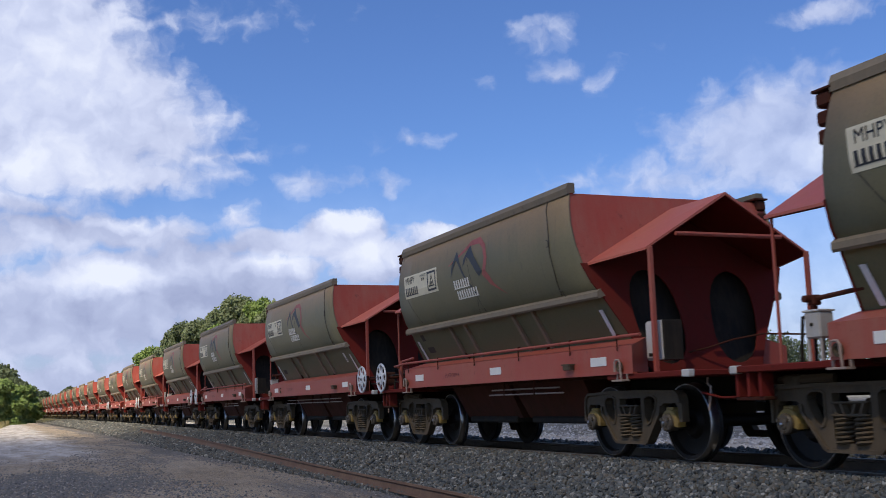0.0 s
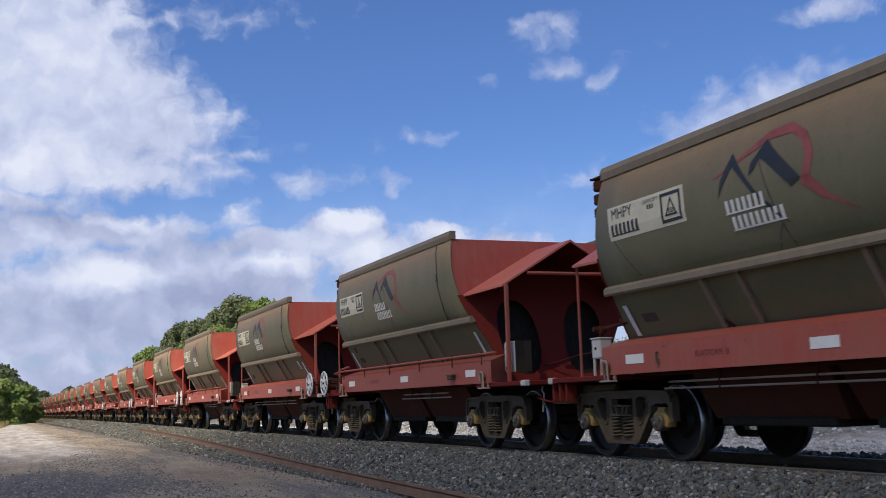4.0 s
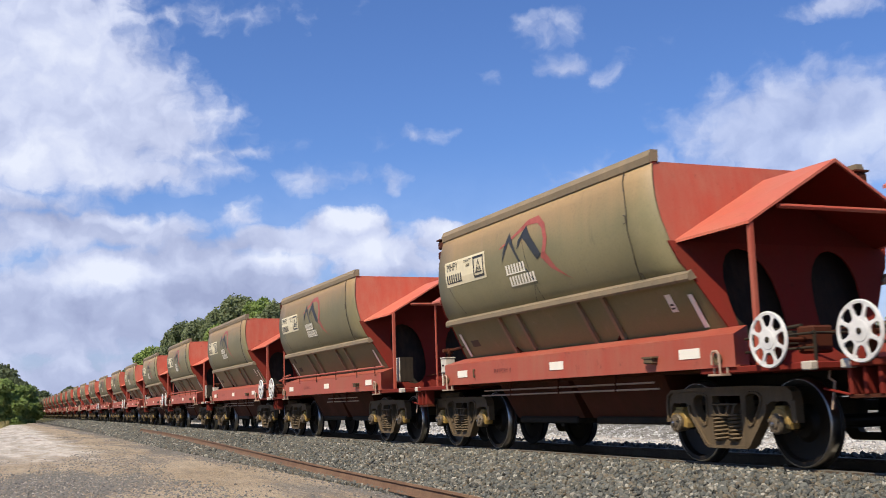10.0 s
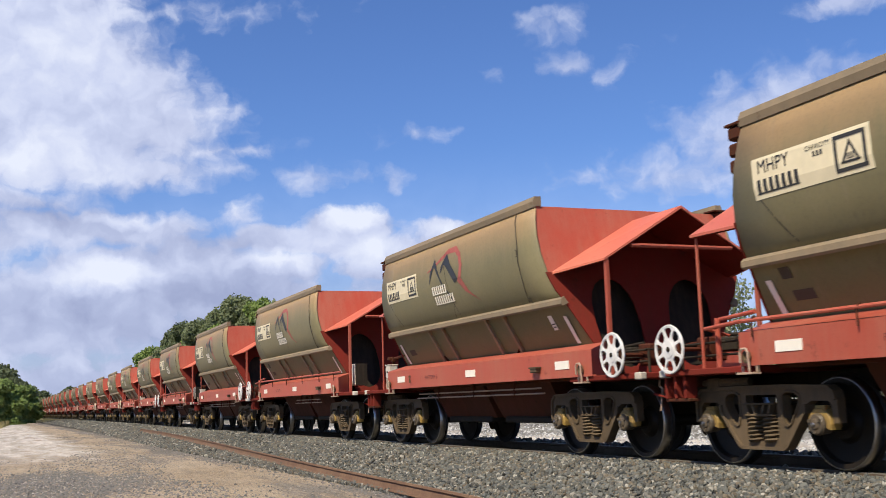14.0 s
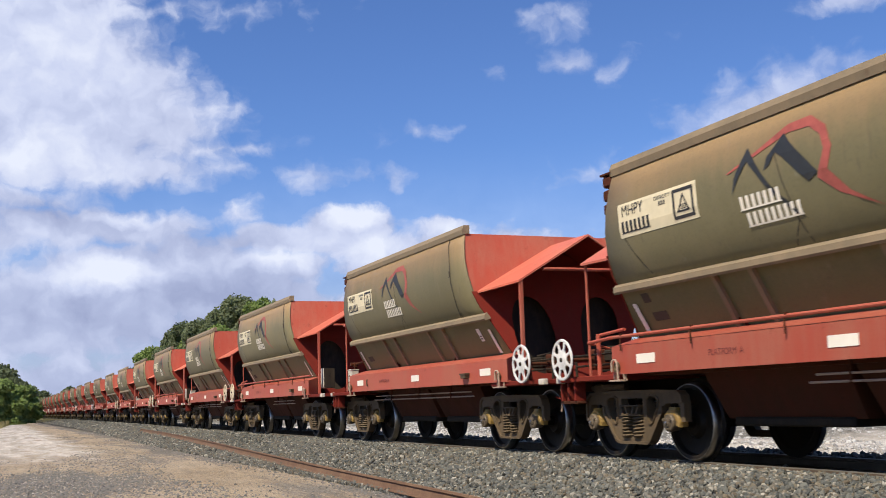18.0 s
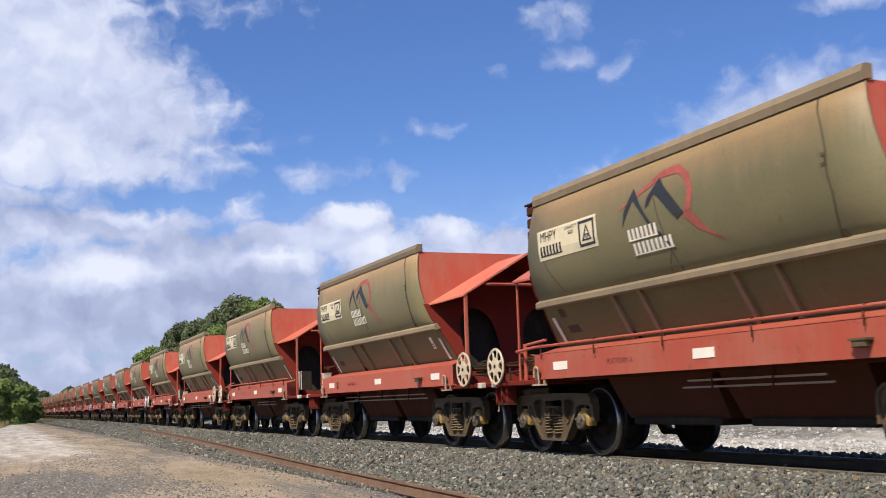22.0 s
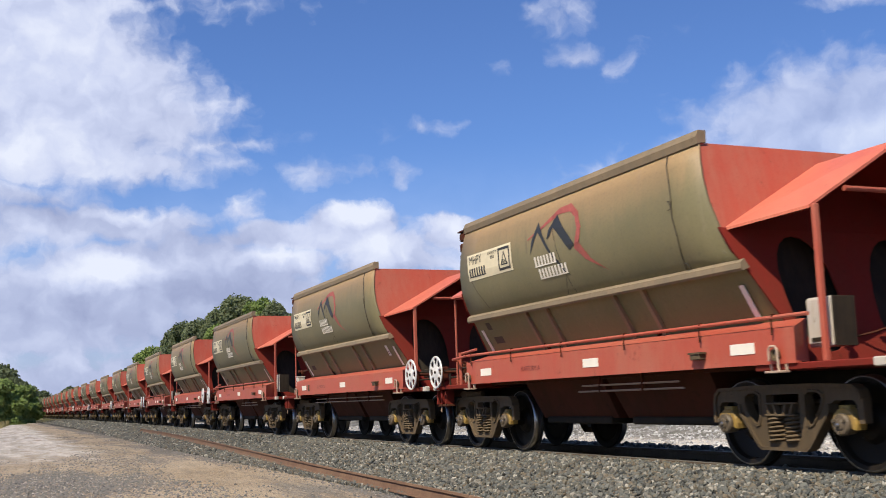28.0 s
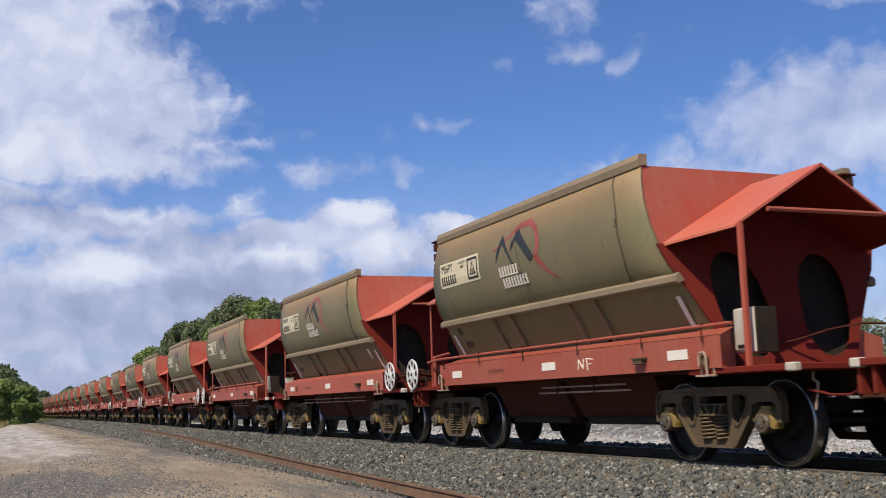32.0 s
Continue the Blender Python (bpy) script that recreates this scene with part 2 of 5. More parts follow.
def ground_material():
    """Sandy track with old tyre marks, patches of blue-grey gravel, white sand and scrub far off."""
    k = Nodes("sandy_ground")
    p = k.coords()
    x, y = (k.n("ShaderNodeSeparateXYZ", Vector=p).outputs[i] for i in ("X", "Y"))
    a = k.noise(p, 0.35, 6, 0.6)
    b = k.noise(p, 2.2, 6, 0.65)
    f = k.noise(p, 28, 5, 0.75)
    speck = k.n("ShaderNodeTexVoronoi", Vector=p, Scale=26.0).outputs["Color"]
    sp = k.n("ShaderNodeSeparateColor", Color=speck).outputs[0]
    grit = k.n("ShaderNodeSeparateColor", Color=k.n("ShaderNodeTexVoronoi", Vector=p, Scale=46.0).outputs["Color"]).outputs[1]
    clod = k.noise(p, 7.5, 5, 0.7)
    sand = k.mix(k.span(b, 0.3, 0.7), (0.375, 0.272, 0.165), (0.300, 0.224, 0.143))
    sand = k.mix(k.span(a, 0.40, 0.66), sand, (0.43, 0.335, 0.225))
    sand = k.mix(k.math("MULTIPLY", k.span(clod, 0.5, 0.68), 0.5), sand, (0.19, 0.145, 0.095))
    sand = k.mix(k.math("MULTIPLY", k.span(grit, 0.70, 0.82), 0.7), sand, (0.145, 0.128, 0.102))
    sand = k.mix(k.math("MULTIPLY", k.span(grit, 0.22, 0.12), 0.6), sand, (0.52, 0.44, 0.33))
    drift = k.noise(k.vec("MULTIPLY", p, (0.30, 1.7, 1.0)), 1.0, 7, 0.72)
    sand = k.mix(k.math("MULTIPLY", k.span(drift, 0.52, 0.66), 0.6), sand, (0.205, 0.172, 0.128))
    sand = k.mix(k.math("MULTIPLY", k.span(drift, 0.47, 0.36), 0.6), sand, (0.47, 0.375, 0.260))
    grav = k.mix(sp, (0.060, 0.061, 0.060), (0.190, 0.185, 0.172))
    # gravel lies in patches on the track and over the foot of the ballast
    along = k.noise(k.vec("MULTIPLY", p, (0.12, 0.9, 1.0)), 1.0, 5, 0.65)
    toe = k.math("MULTIPLY", k.span(y, 4.9, 3.4), 0.20)
    px = k.math("MULTIPLY", k.math("SUBTRACT", x, 20.0), 0.22)
    py = k.math("MULTIPLY", k.math("SUBTRACT", y, 7.3), 0.7)
    heap = k.math("MULTIPLY", k.span(k.math("ADD", k.math("MULTIPLY", px, px), k.math("MULTIPLY", py, py)), 1.6, 0.0), 0.22)
    toe = k.math("ADD", toe, heap)
    patch = k.span(k.math("ADD", k.math("ADD", along, toe), k.math("MULTIPLY", k.math("SUBTRACT", f, 0.5), 0.5)), 0.57, 0.70)
    c = k.mix(k.math("MULTIPLY", patch, 0.75), sand, grav)
    # near-black bed below the ballast paints the shade in the gaps between stones
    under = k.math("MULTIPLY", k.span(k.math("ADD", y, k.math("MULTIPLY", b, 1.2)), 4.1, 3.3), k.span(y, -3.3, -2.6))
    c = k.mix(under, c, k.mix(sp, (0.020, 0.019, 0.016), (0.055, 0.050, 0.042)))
    # pale limestone sand at the roadside and beyond the line
    white = k.mix(k.span(k.math("MULTIPLY_ADD", drift, 0.7, k.math("MULTIPLY", clod, 0.3)), 0.40, 0.60), (0.72, 0.67, 0.60), (0.40, 0.355, 0.30))
    left = k.math("MULTIPLY", k.span(k.math("ADD", y, k.math("MULTIPLY", a, 3.0)), 6.6, 7.8), k.span(k.math("ADD", x, k.math("MULTIPLY", b, 14.0)), 30.0, 46.0))
    c = k.mix(k.math("MULTIPLY", left, k.math("MULTIPLY", k.span(k.math("ADD", b, k.math("MULTIPLY", clod, 0.4)), 0.44, 0.78), 0.85)), c, white)
    wob = k.math("ADD", y, k.math("MULTIPLY", k.math("SUBTRACT", b, 0.5), 2.4))
    wide = k.span(x, 24.0, 14.0, 0.0, 4.0)
    strip = k.math("MULTIPLY", k.math("MULTIPLY", k.span(wob, -2.9, -3.5), k.span(k.math("ADD", wob, wide), -7.4, -5.8)), k.span(k.math("ADD", k.math("MULTIPLY", clod, 1.2), f), 0.75, 1.3, 0.35, 1.0))
    c = k.mix(strip, c, white)
    grey = k.math("MULTIPLY", k.span(k.math("ADD", wob, wide), -5.9, -7.3), 0.95)
    c = k.mix(grey, c, k.mix(k.span(b, 0.35, 0.65), (0.26, 0.245, 0.215), (0.13, 0.122, 0.098)))
    # dry grass and scrub in the distance
    r = k.vec("LENGTH", k.vec("MULTIPLY", p, (1, 1, 0)))
    scrub = k.mix(k.span(b, 0.35, 0.65), (0.085, 0.095, 0.04), (0.24, 0.20, 0.10))
    edge = k.math("ADD", k.math("MULTIPLY", k.math("SUBTRACT", a, 0.5), 40.0), r)
    c = k.mix(k.span(edge, 150, 190), c, scrub)
    c = k.mix(k.math("MULTIPLY", k.span(f, 0.52, 0.8), 0.35), c, (0.12, 0.095, 0.07))
    h = k.math("ADD", k.math("MULTIPLY", f, 0.5), k.math("ADD", k.math("MULTIPLY", k.math("ADD", b, clod), 1.0), k.math("MULTIPLY", k.math("ADD", sp, grit), 0.3)))
    return k.finish(c, 0.95, 0.0, k.bump(h, 0.75, 0.05), 0.15)


M_GROUND = ground_material()


def leaf_material(name, dark, light):
    k = Nodes(name)
    isl = k.t.nodes.new("ShaderNodeNewGeometry").outputs["Random Per Island"]
    p = k.coords()
    big = k.noise(p, 0.45, 3, 0.6)
    c = k.mix(k.math("ADD", k.math("MULTIPLY", isl, 0.55), k.math("MULTIPLY", k.span(big, 0.3, 0.7), 0.45)), dark, light)
    d = k.n("ShaderNodeBsdfDiffuse", Color=c)
    t = k.n("ShaderNodeBsdfTranslucent", Color=k.mix(0.5, c, (0.16, 0.20, 0.03)))
    m = k.n("ShaderNodeMixShader", Fac=0.38)
    k.t.links.new(d.outputs[0], m.inputs[1])
    k.t.links.new(t.outputs[0], m.inputs[2])
    k.t.links.new(m.outputs[0], k.out.inputs[0])
    return k.mat


M_LEAF = leaf_material("eucalypt_leaves", (0.120, 0.145, 0.072), (0.300, 0.330, 0.190))
M_LEAF_DARK = leaf_material("dark_wattle_leaves", (0.085, 0.106, 0.056), (0.215, 0.240, 0.135))
M_LEAF_BRIGHT = leaf_material("fresh_green_leaves", (0.160, 0.225, 0.060), (0.35, 0.43, 0.150))
M_LEAF_GREY = leaf_material("grey_green_leaves", (0.19, 0.215, 0.115), (0.40, 0.42, 0.25))
M_GRASS = leaf_material("dry_grass", (0.20, 0.165, 0.075), (0.42, 0.35, 0.18))
M_BARK = plain("grey_brown_bark", (0.16, 0.125, 0.09), 0.9, 0.0, 9, 0.4)


# ---- mesh helpers ----
def mesh_of(name, bm, material, smooth_faces=False):
    bmesh.ops.recalc_face_normals(bm, faces=bm.faces)
    me = bpy.data.meshes.new(name)
    bm.to_mesh(me)
    bm.free()
    me.materials.append(material)
    if smooth_faces:
        for f in me.polygons:
            f.use_smooth = True
    return me


def part(name, bm, material, parent, label="", at=None, smooth_faces=False):
    ob = new(name, mesh_of(name, bm, material, smooth_faces))
    ob.parent = parent
    if at:
        ob.location = at
    return tagged(ob, label)


def add_box(bm, x0, x1, y0, y1, z0, z1, bevel=0.0):
    made = bmesh.ops.create_cube(bm, size=1.0, matrix=Matrix.Translation(((x0 + x1) / 2, (y0 + y1) / 2, (z0 + z1) / 2))
                                 @ Matrix.Diagonal((abs(x1 - x0), abs(y1 - y0), abs(z1 - z0), 1)))
    if bevel:
        edges = list({e for v in made["verts"] for e in v.link_edges})
        bmesh.ops.bevel(bm, geom=edges, offset=bevel, segments=1, affect="EDGES")
    return bm


def box(*a, bevel=0.008):
    return add_box(bmesh.new(), *a, bevel=bevel)


def tube(bm, a, b, r, sides=8):
    a, b = Vector(a), Vector(b)
    way = b - a
    m = Matrix.Translation((a + b) / 2) @ way.to_track_quat("Z", "Y").to_matrix().to_4x4()
    bmesh.ops.create_cone(bm, cap_ends=True, segments=sides, radius1=r, radius2=r, depth=way.length, matrix=m)
    return bm


def pipe(points, r, sides=8):
    bm = bmesh.new()
    for a, b in zip(points, points[1:]):
        tube(bm, a, b, r, sides)
    for q in points[1:-1]:
        bmesh.ops.create_uvsphere(bm, u_segments=sides, v_segments=4, radius=r, matrix=Matrix.Translation(q))
    return bm


def lathe(profile, sides=32, axis="Y"):
    """Turns (radius, along) points round an axis."""
    bm = bmesh.new()
    rings = []
    for r, h in profile:
        ring = []
        for i in range(sides):
            a = 2 * math.pi * i / sides
            u, v = r * math.cos(a), r * math.sin(a)
            ring.append(bm.verts.new((u, h, v) if axis == "Y" else (u, v, h)))
        rings.append(ring)
    for p, q in zip(rings, rings[1:]):
        for i in range(sides):
            j = (i + 1) % sides
            bm.faces.new((p[i], p[j], q[j], q[i]))
    bm.faces.new(rings[0][::-1])
    bm.faces.new(rings[-1])
    return bm


def cut_plate(outer, holes, place, thick, bevel=0.0):
    """A plate with holes: 2D loops, place(u, v) gives the 3D point, thick the vector of its depth."""
    bm = bmesh.new()
    edges = []
    for loop in (outer, *holes):
        vs = [bm.verts.new(place(u, v)) for u, v in loop]
        edges += [bm.edges.new((vs[i], vs[(i + 1) % len(vs)])) for i in range(len(vs))]
    got = bmesh.ops.triangle_fill(bm, use_beauty=True, use_dissolve=False, edges=edges)
    faces = [g for g in got["geom"] if isinstance(g, bmesh.types.BMFace)]
    ext = bmesh.ops.extrude_face_region(bm, geom=faces)
    bmesh.ops.translate(bm, vec=thick, verts=[g for g in ext["geom"] if isinstance(g, bmesh.types.BMVert)])
    return bm


def prism(section, x0, x1):
    """A section of (y, z) points carried from x0 to x1."""
    bm = bmesh.new()
    a = [bm.verts.new((x0, y, z)) for y, z in section]
    b = [bm.verts.new((x1, y, z)) for y, z in section]
    n = len(section)
    for i in range(n):
        bm.faces.new((a[i], a[(i + 1) % n], b[(i + 1) % n], b[i]))
    bm.faces.new(a[::-1])
    bm.faces.new(b)
    return bm


def lettering(text, size):
    """A flat mesh of the text in the built-in font, centred, in the XY plane."""
    cu = bpy.data.curves.new("letters", "FONT")
    cu.body, cu.size, cu.align_x, cu.align_y = text, size, "CENTER", "CENTER"
    ob = bpy.data.objects.new("letters", cu)
    me = bpy.data.meshes.new_from_object(ob)
    bpy.data.objects.remove(ob)
    bpy.data.curves.remove(cu)
    bm = bmesh.new()
    bm.from_mesh(me)
    bpy.data.meshes.remove(me)
    return bm


# ---- the wagon: +x is its rear, +y the side towards the camera, z above the rails ----
RIM_HALF = 3.08


def side_y(z):
    """Half width of the bulged hopper at z."""
    table = ((1.0, 0.80), (1.42, 0.98), (2.08, 1.36), (2.22, 1.46), (2.45, 1.56), (2.75, 1.622), (3.0, 1.632), (3.25, 1.605), (3.46, 1.562), (3.7, 1.53))
    for (z0, y0), (z1, y1) in zip(table, table[1:]):
        if z <= z1:
            return y0 + (y1 - y0) * (z - z0) / (z1 - z0)
    return table[-1][1]


def half_length(z, sx=1):
    """Half length of the hopper at z; its front leans out a little more than its rear."""
    return RIM_HALF + (0.37 if sx < 0 else 0.30) * max(0.0, (3.46 - z) / 1.38)


def on_side(bm, off=0.006, sy=1):
    """Lays a flat drawing, x along and y up the side, on the bulged sheet."""
    low, high = (f(v.co.y for v in bm.verts) for f in (min, max))
    z = math.floor(low * 12) / 12
    while z < high:
        if z > low:
            bmesh.ops.bisect_plane(bm, geom=bm.verts[:] + bm.edges[:] + bm.faces[:], plane_co=(0, z, 0), plane_no=(0, 1, 0))
        z += 1 / 12
    for v in bm.verts:
        x, z = v.co.x, v.co.y
        v.co = (x, sy * (side_y(z) + off), z)
    return bm


def flat(loop):
    bm = bmesh.new()
    vs = [bm.verts.new((x, z, 0)) for x, z in loop]
    edges = [bm.edges.new((vs[i], vs[(i + 1) % len(vs)])) for i in range(len(vs))]
    bmesh.ops.triangle_fill(bm, use_beauty=True, use_dissolve=False, edges=edges)
    return bm


def bars(x0, x1, z0, z1, count):
    """A row of plain strokes on one foot line, in place of letters."""
    step = (x1 - x0) / count
    foot = z0 + (z1 - z0) * 0.12
    loop = [(x0, z0), (x1, z0)]
    for i in reversed(range(count)):
        a, c = x0 + i * step + step * 0.22, x0 + (i + 1) * step - step * 0.22
        loop += [(c, foot), (c, z1), (a, z1), (a, foot)]
    return flat(loop)


def sheet(sy, z_list, thick=0.03, steps=10):
    """One curved side sheet."""
    bm = bmesh.new()
    skins = []
    for off in (0.0, -thick):
        rows = []
        for z in z_list:
            h, g = half_length(z), half_length(z, -1)
            rows.append([bm.verts.new((-g + (g + h) * i / steps, sy * (side_y(z) + off), z)) for i in range(steps + 1)])
        skins.append(rows)
        for r, q in zip(rows, rows[1:]):
            for i in range(steps):
                bm.faces.new((r[i], r[i + 1], q[i + 1], q[i]))
    a, b = skins
    n = len(z_list)
    for j in range(n - 1):
        for i in (0, steps):
            bm.faces.new((a[j][i], a[j + 1][i], b[j + 1][i], b[j][i]))
    for j in (0, n - 1):
        for i in range(steps):
            bm.faces.new((a[j][i], a[j][i + 1], b[j][i + 1], b[j][i]))
    return bm


def end_plate(sx):
    """Upper end sheet of the hopper, leaning outwards towards its foot."""
    zs = [3.44, 3.25, 3.0, 2.75, 2.46]
    outer = [(side_y(z) - 0.012, z) for z in zs] + [(-side_y(z) + 0.012, z) for z in reversed(zs)]
    return cut_plate(outer, [], lambda y, z: (sx * (half_length(z, sx) - 0.012), y, z), (-sx * 0.03, 0, 0))


def oval(cy, lean, z0, z1, half):
    loop = []
    for i in range(20):
        a = 2 * math.pi * i / 20
        s, c = math.sin(a), math.cos(a)
        z = (z0 + z1) / 2 + (z1 - z0) / 2 * (abs(s) ** 0.75) * (1 if s > 0 else -1)
        loop.append((cy + lean * (z - z0) + half * c, z))
    return loop


def bulkhead(sx):
    """Inclined end plate below the hood, as wide as the hopper, with two tall openings."""
    outer = [(side_y(z) + 0.012, z) for z in (2.48, 2.22, 2.08, 1.76, 1.44, 1.06)]
    outer = outer + [(-y, z) for y, z in reversed(outer)]
    hole = oval(0.53, 0.10, 1.17, 2.41, 0.355)
    return cut_plate(outer, [hole, [(-y, z) for y, z in hole]], lambda y, z: (sx * (half_length(z, sx) + 0.012), y, z), (-sx * 0.022, 0, 0))


def canopy(sx, lining=False):
    """Gabled hood over the end platform, with a turned-down edge."""
    bm = bmesh.new()
    x1 = 4.31 if sx < 0 else 4.53
    def ring(x, half, eave):
        return [bm.verts.new((sx * x, y, z)) for y, z in ((half, eave - 0.03), (half, eave), (0.0, 3.29), (-half, eave), (-half, eave - 0.03), (0.0, 3.255))]
    a, b, c = ring(2.90, 1.50, 2.475), ring(3.27, 1.50, 2.475), ring(x1, 1.235, 2.555)
    for p, q in ((a, b), (b, c)):
        for i in range(6):
            bm.faces.new((p[i], p[(i + 1) % 6], q[(i + 1) % 6], q[i]))
    for r in (a, c):
        bm.faces.new((r[0], r[1], r[2], r[5]))
        bm.faces.new((r[5], r[2], r[3], r[4]))
    # added dark skin under the roof and on the gable, shade in its colour
    if lining:
        bm.clear()
        p, q = ([bm.verts.new((sx * x, y, z)) for y, z in ((h, e), (0.0, 3.249), (-h, e))] for x, h, e in ((2.98, 1.47, 2.437), (x1 - 0.02, 1.215, 2.522)))
        for i in range(2):
            bm.faces.new((p[i], p[i + 1], q[i + 1], q[i]))
        up = bmesh.ops.extrude_face_region(bm, geom=bm.faces[:])
        bmesh.ops.translate(bm, vec=(0, 0, -0.008), verts=[g for g in up["geom"] if isinstance(g, bmesh.types.BMVert)])
        gable = cut_plate([(1.44, 2.47), (0.0, 3.235), (-1.44, 2.47)], [], lambda y, z: (sx * (half_length(z, sx) + 0.014), y, z), (-sx * 0.012, 0, 0))
        me = bpy.data.meshes.new("gable")
        gable.to_mesh(me)
        gable.free()
        bm.from_mesh(me)
        bpy.data.meshes.remove(me)
    return bm


def sideframe(y0, y1):
    top = [(-1.10, 0.70), (-1.075, 0.78), (-1.00, 0.835), (-0.45, 0.855), (0.45, 0.855), (1.00, 0.835), (1.075, 0.78), (1.10, 0.70)]
    half = [(1.10, 0.47), (1.035, 0.47), (1.02, 0.645), (0.98, 0.685), (0.74, 0.685), (0.685, 0.655), (0.67, 0.57), (0.385, 0.225), (0.33, 0.195)]
    low = half + [(-x, z) for x, z in reversed(half)]
    win = [(0.345, 0.745), (0.40, 0.775), (0.52, 0.770), (0.575, 0.735), (0.58, 0.69), (0.55, 0.62), (0.455, 0.475), (0.41, 0.45), (0.37, 0.465), (0.345, 0.53)]
    mid = [(-0.245, 0.755), (0.245, 0.755), (0.245, 0.33), (0.205, 0.285), (-0.205, 0.285), (-0.245, 0.33)]
    bm = cut_plate(top + low, [win, [(-x, z) for x, z in win], mid], lambda x, z: (x, y0, z), (0, y1 - y0, 0))
    # rolled lips round the openings
    side = 1 if y1 > 0 else -1
    face = max(abs(y0), abs(y1)) * side
    for loop in (win, [(-x, z) for x, z in win]):
        cx, cz = (sum(q[i] for q in loop) / len(loop) for i in (0, 1))
        ins = [bm.verts.new((x, face + 0.018 * side, z)) for x, z in loop]
        out = [bm.verts.new((cx + (x - cx) * 1.16, face + 0.018 * side, cz + (z - cz) * 1.12)) for x, z in loop]
        foot = [bm.verts.new((cx + (x - cx) * 1.22, face - 0.004 * side, cz + (z - cz) * 1.16)) for x, z in loop]
        for i in range(len(loop)):
            j = (i + 1) % len(loop)
            bm.faces.new((ins[i], ins[j], out[j], out[i]))
            bm.faces.new((out[i], out[j], foot[j], foot[i]))
    # raised flanges along the edges
    s = 1 if y1 > 0 else -1
    yo = max(abs(y0), abs(y1)) * s
    for pts in (top + [low[0]], low[5:13]):
        for p, q in zip(pts, pts[1:]):
            d = Vector((q[0] - p[0], 0, q[1] - p[1]))
            nrm = Vector((-d.z, 0, d.x)).normalized() * 0.035
            c = [Vector((p[0], yo, p[1])), Vector((q[0], yo, q[1]))]
            mid_z = 0.5
            if (c[0].z + c[1].z) / 2 + nrm.z > mid_z and (c[0].z + c[1].z) / 2 > mid_z:
                nrm = -nrm
            if (c[0].z + c[1].z) / 2 < mid_z and nrm.z < 0:
                nrm = -nrm
            vs = [c[0], c[1], c[1] + nrm, c[0] + nrm]
            lo = [bm.verts.new(v + Vector((0, -0.004 * s, 0))) for v in vs]
            hi = [bm.verts.new(v + Vector((0, 0.025 * s, 0))) for v in vs]
            bm.faces.new(hi)
            for i in range(4):
                bm.faces.new((lo[i], lo[(i + 1) % 4], hi[(i + 1) % 4], hi[i]))
    return bm


def spring_nest(y):
    """Coil springs under the bolster end, side by side."""
    bm = bmesh.new()
    for cx in (-0.125, 0.125, 0.0):
        yy = y if cx else y - 0.12
        r, turns, n = 0.085, 6, 60
        prev = None
        for i in range(n + 1):
            a = 2 * math.pi * turns * i / n
            p = Vector((cx + r * math.cos(a), yy + r * math.sin(a), 0.285 + 0.255 * i / n))
            u = Vector((math.cos(a), math.sin(a), 0))
            ring = [bm.verts.new(p + u * 0.019), bm.verts.new(p + Vector((0, 0, 0.017))), bm.verts.new(p - u * 0.019), bm.verts.new(p - Vector((0, 0, 0.017)))]
            if prev:
                for k in range(4):
                    bm.faces.new((prev[k], prev[(k + 1) % 4], ring[(k + 1) % 4], ring[k]))
            prev = ring
    return bm


def bolster():
    bm = bmesh.new()
    add_box(bm, -0.20, 0.20, -1.02, 1.02, 0.55, 0.66, 0.02)
    add_box(bm, -0.26, 0.26, -0.70, 0.70, 0.42, 0.70, 0.04)
    for s in (1, -1):
        add_box(bm, -0.225, 0.225, s * 1.02, s * 1.12, 0.535, 0.560, 0.008)
        for dx in (-0.15, -0.05, 0.05, 0.15):
            lean = 0.045 if dx > 0 else -0.045
            web = [bm.verts.new((dx + lean * k + w, y, z)) for y in (s * 1.05, s * 1.12) for z, k in ((0.56, 0), (0.655, 1)) for w in (-0.016, 0.016)]
            for q in ((0, 1, 3, 2), (4, 5, 7, 6), (0, 2, 6, 4), (1, 3, 7, 5)):
                bm.faces.new([web[k] for k in q])
        add_box(bm, -0.235, 0.235, s * 1.04, s * 1.11, 0.655, 0.675, 0.006)
    bmesh.ops.create_cone(bm, cap_ends=True, segments=16, radius1=0.2, radius2=0.2, depth=0.12, matrix=Matrix.Translation((0, 0, 0.74)))
    return bm


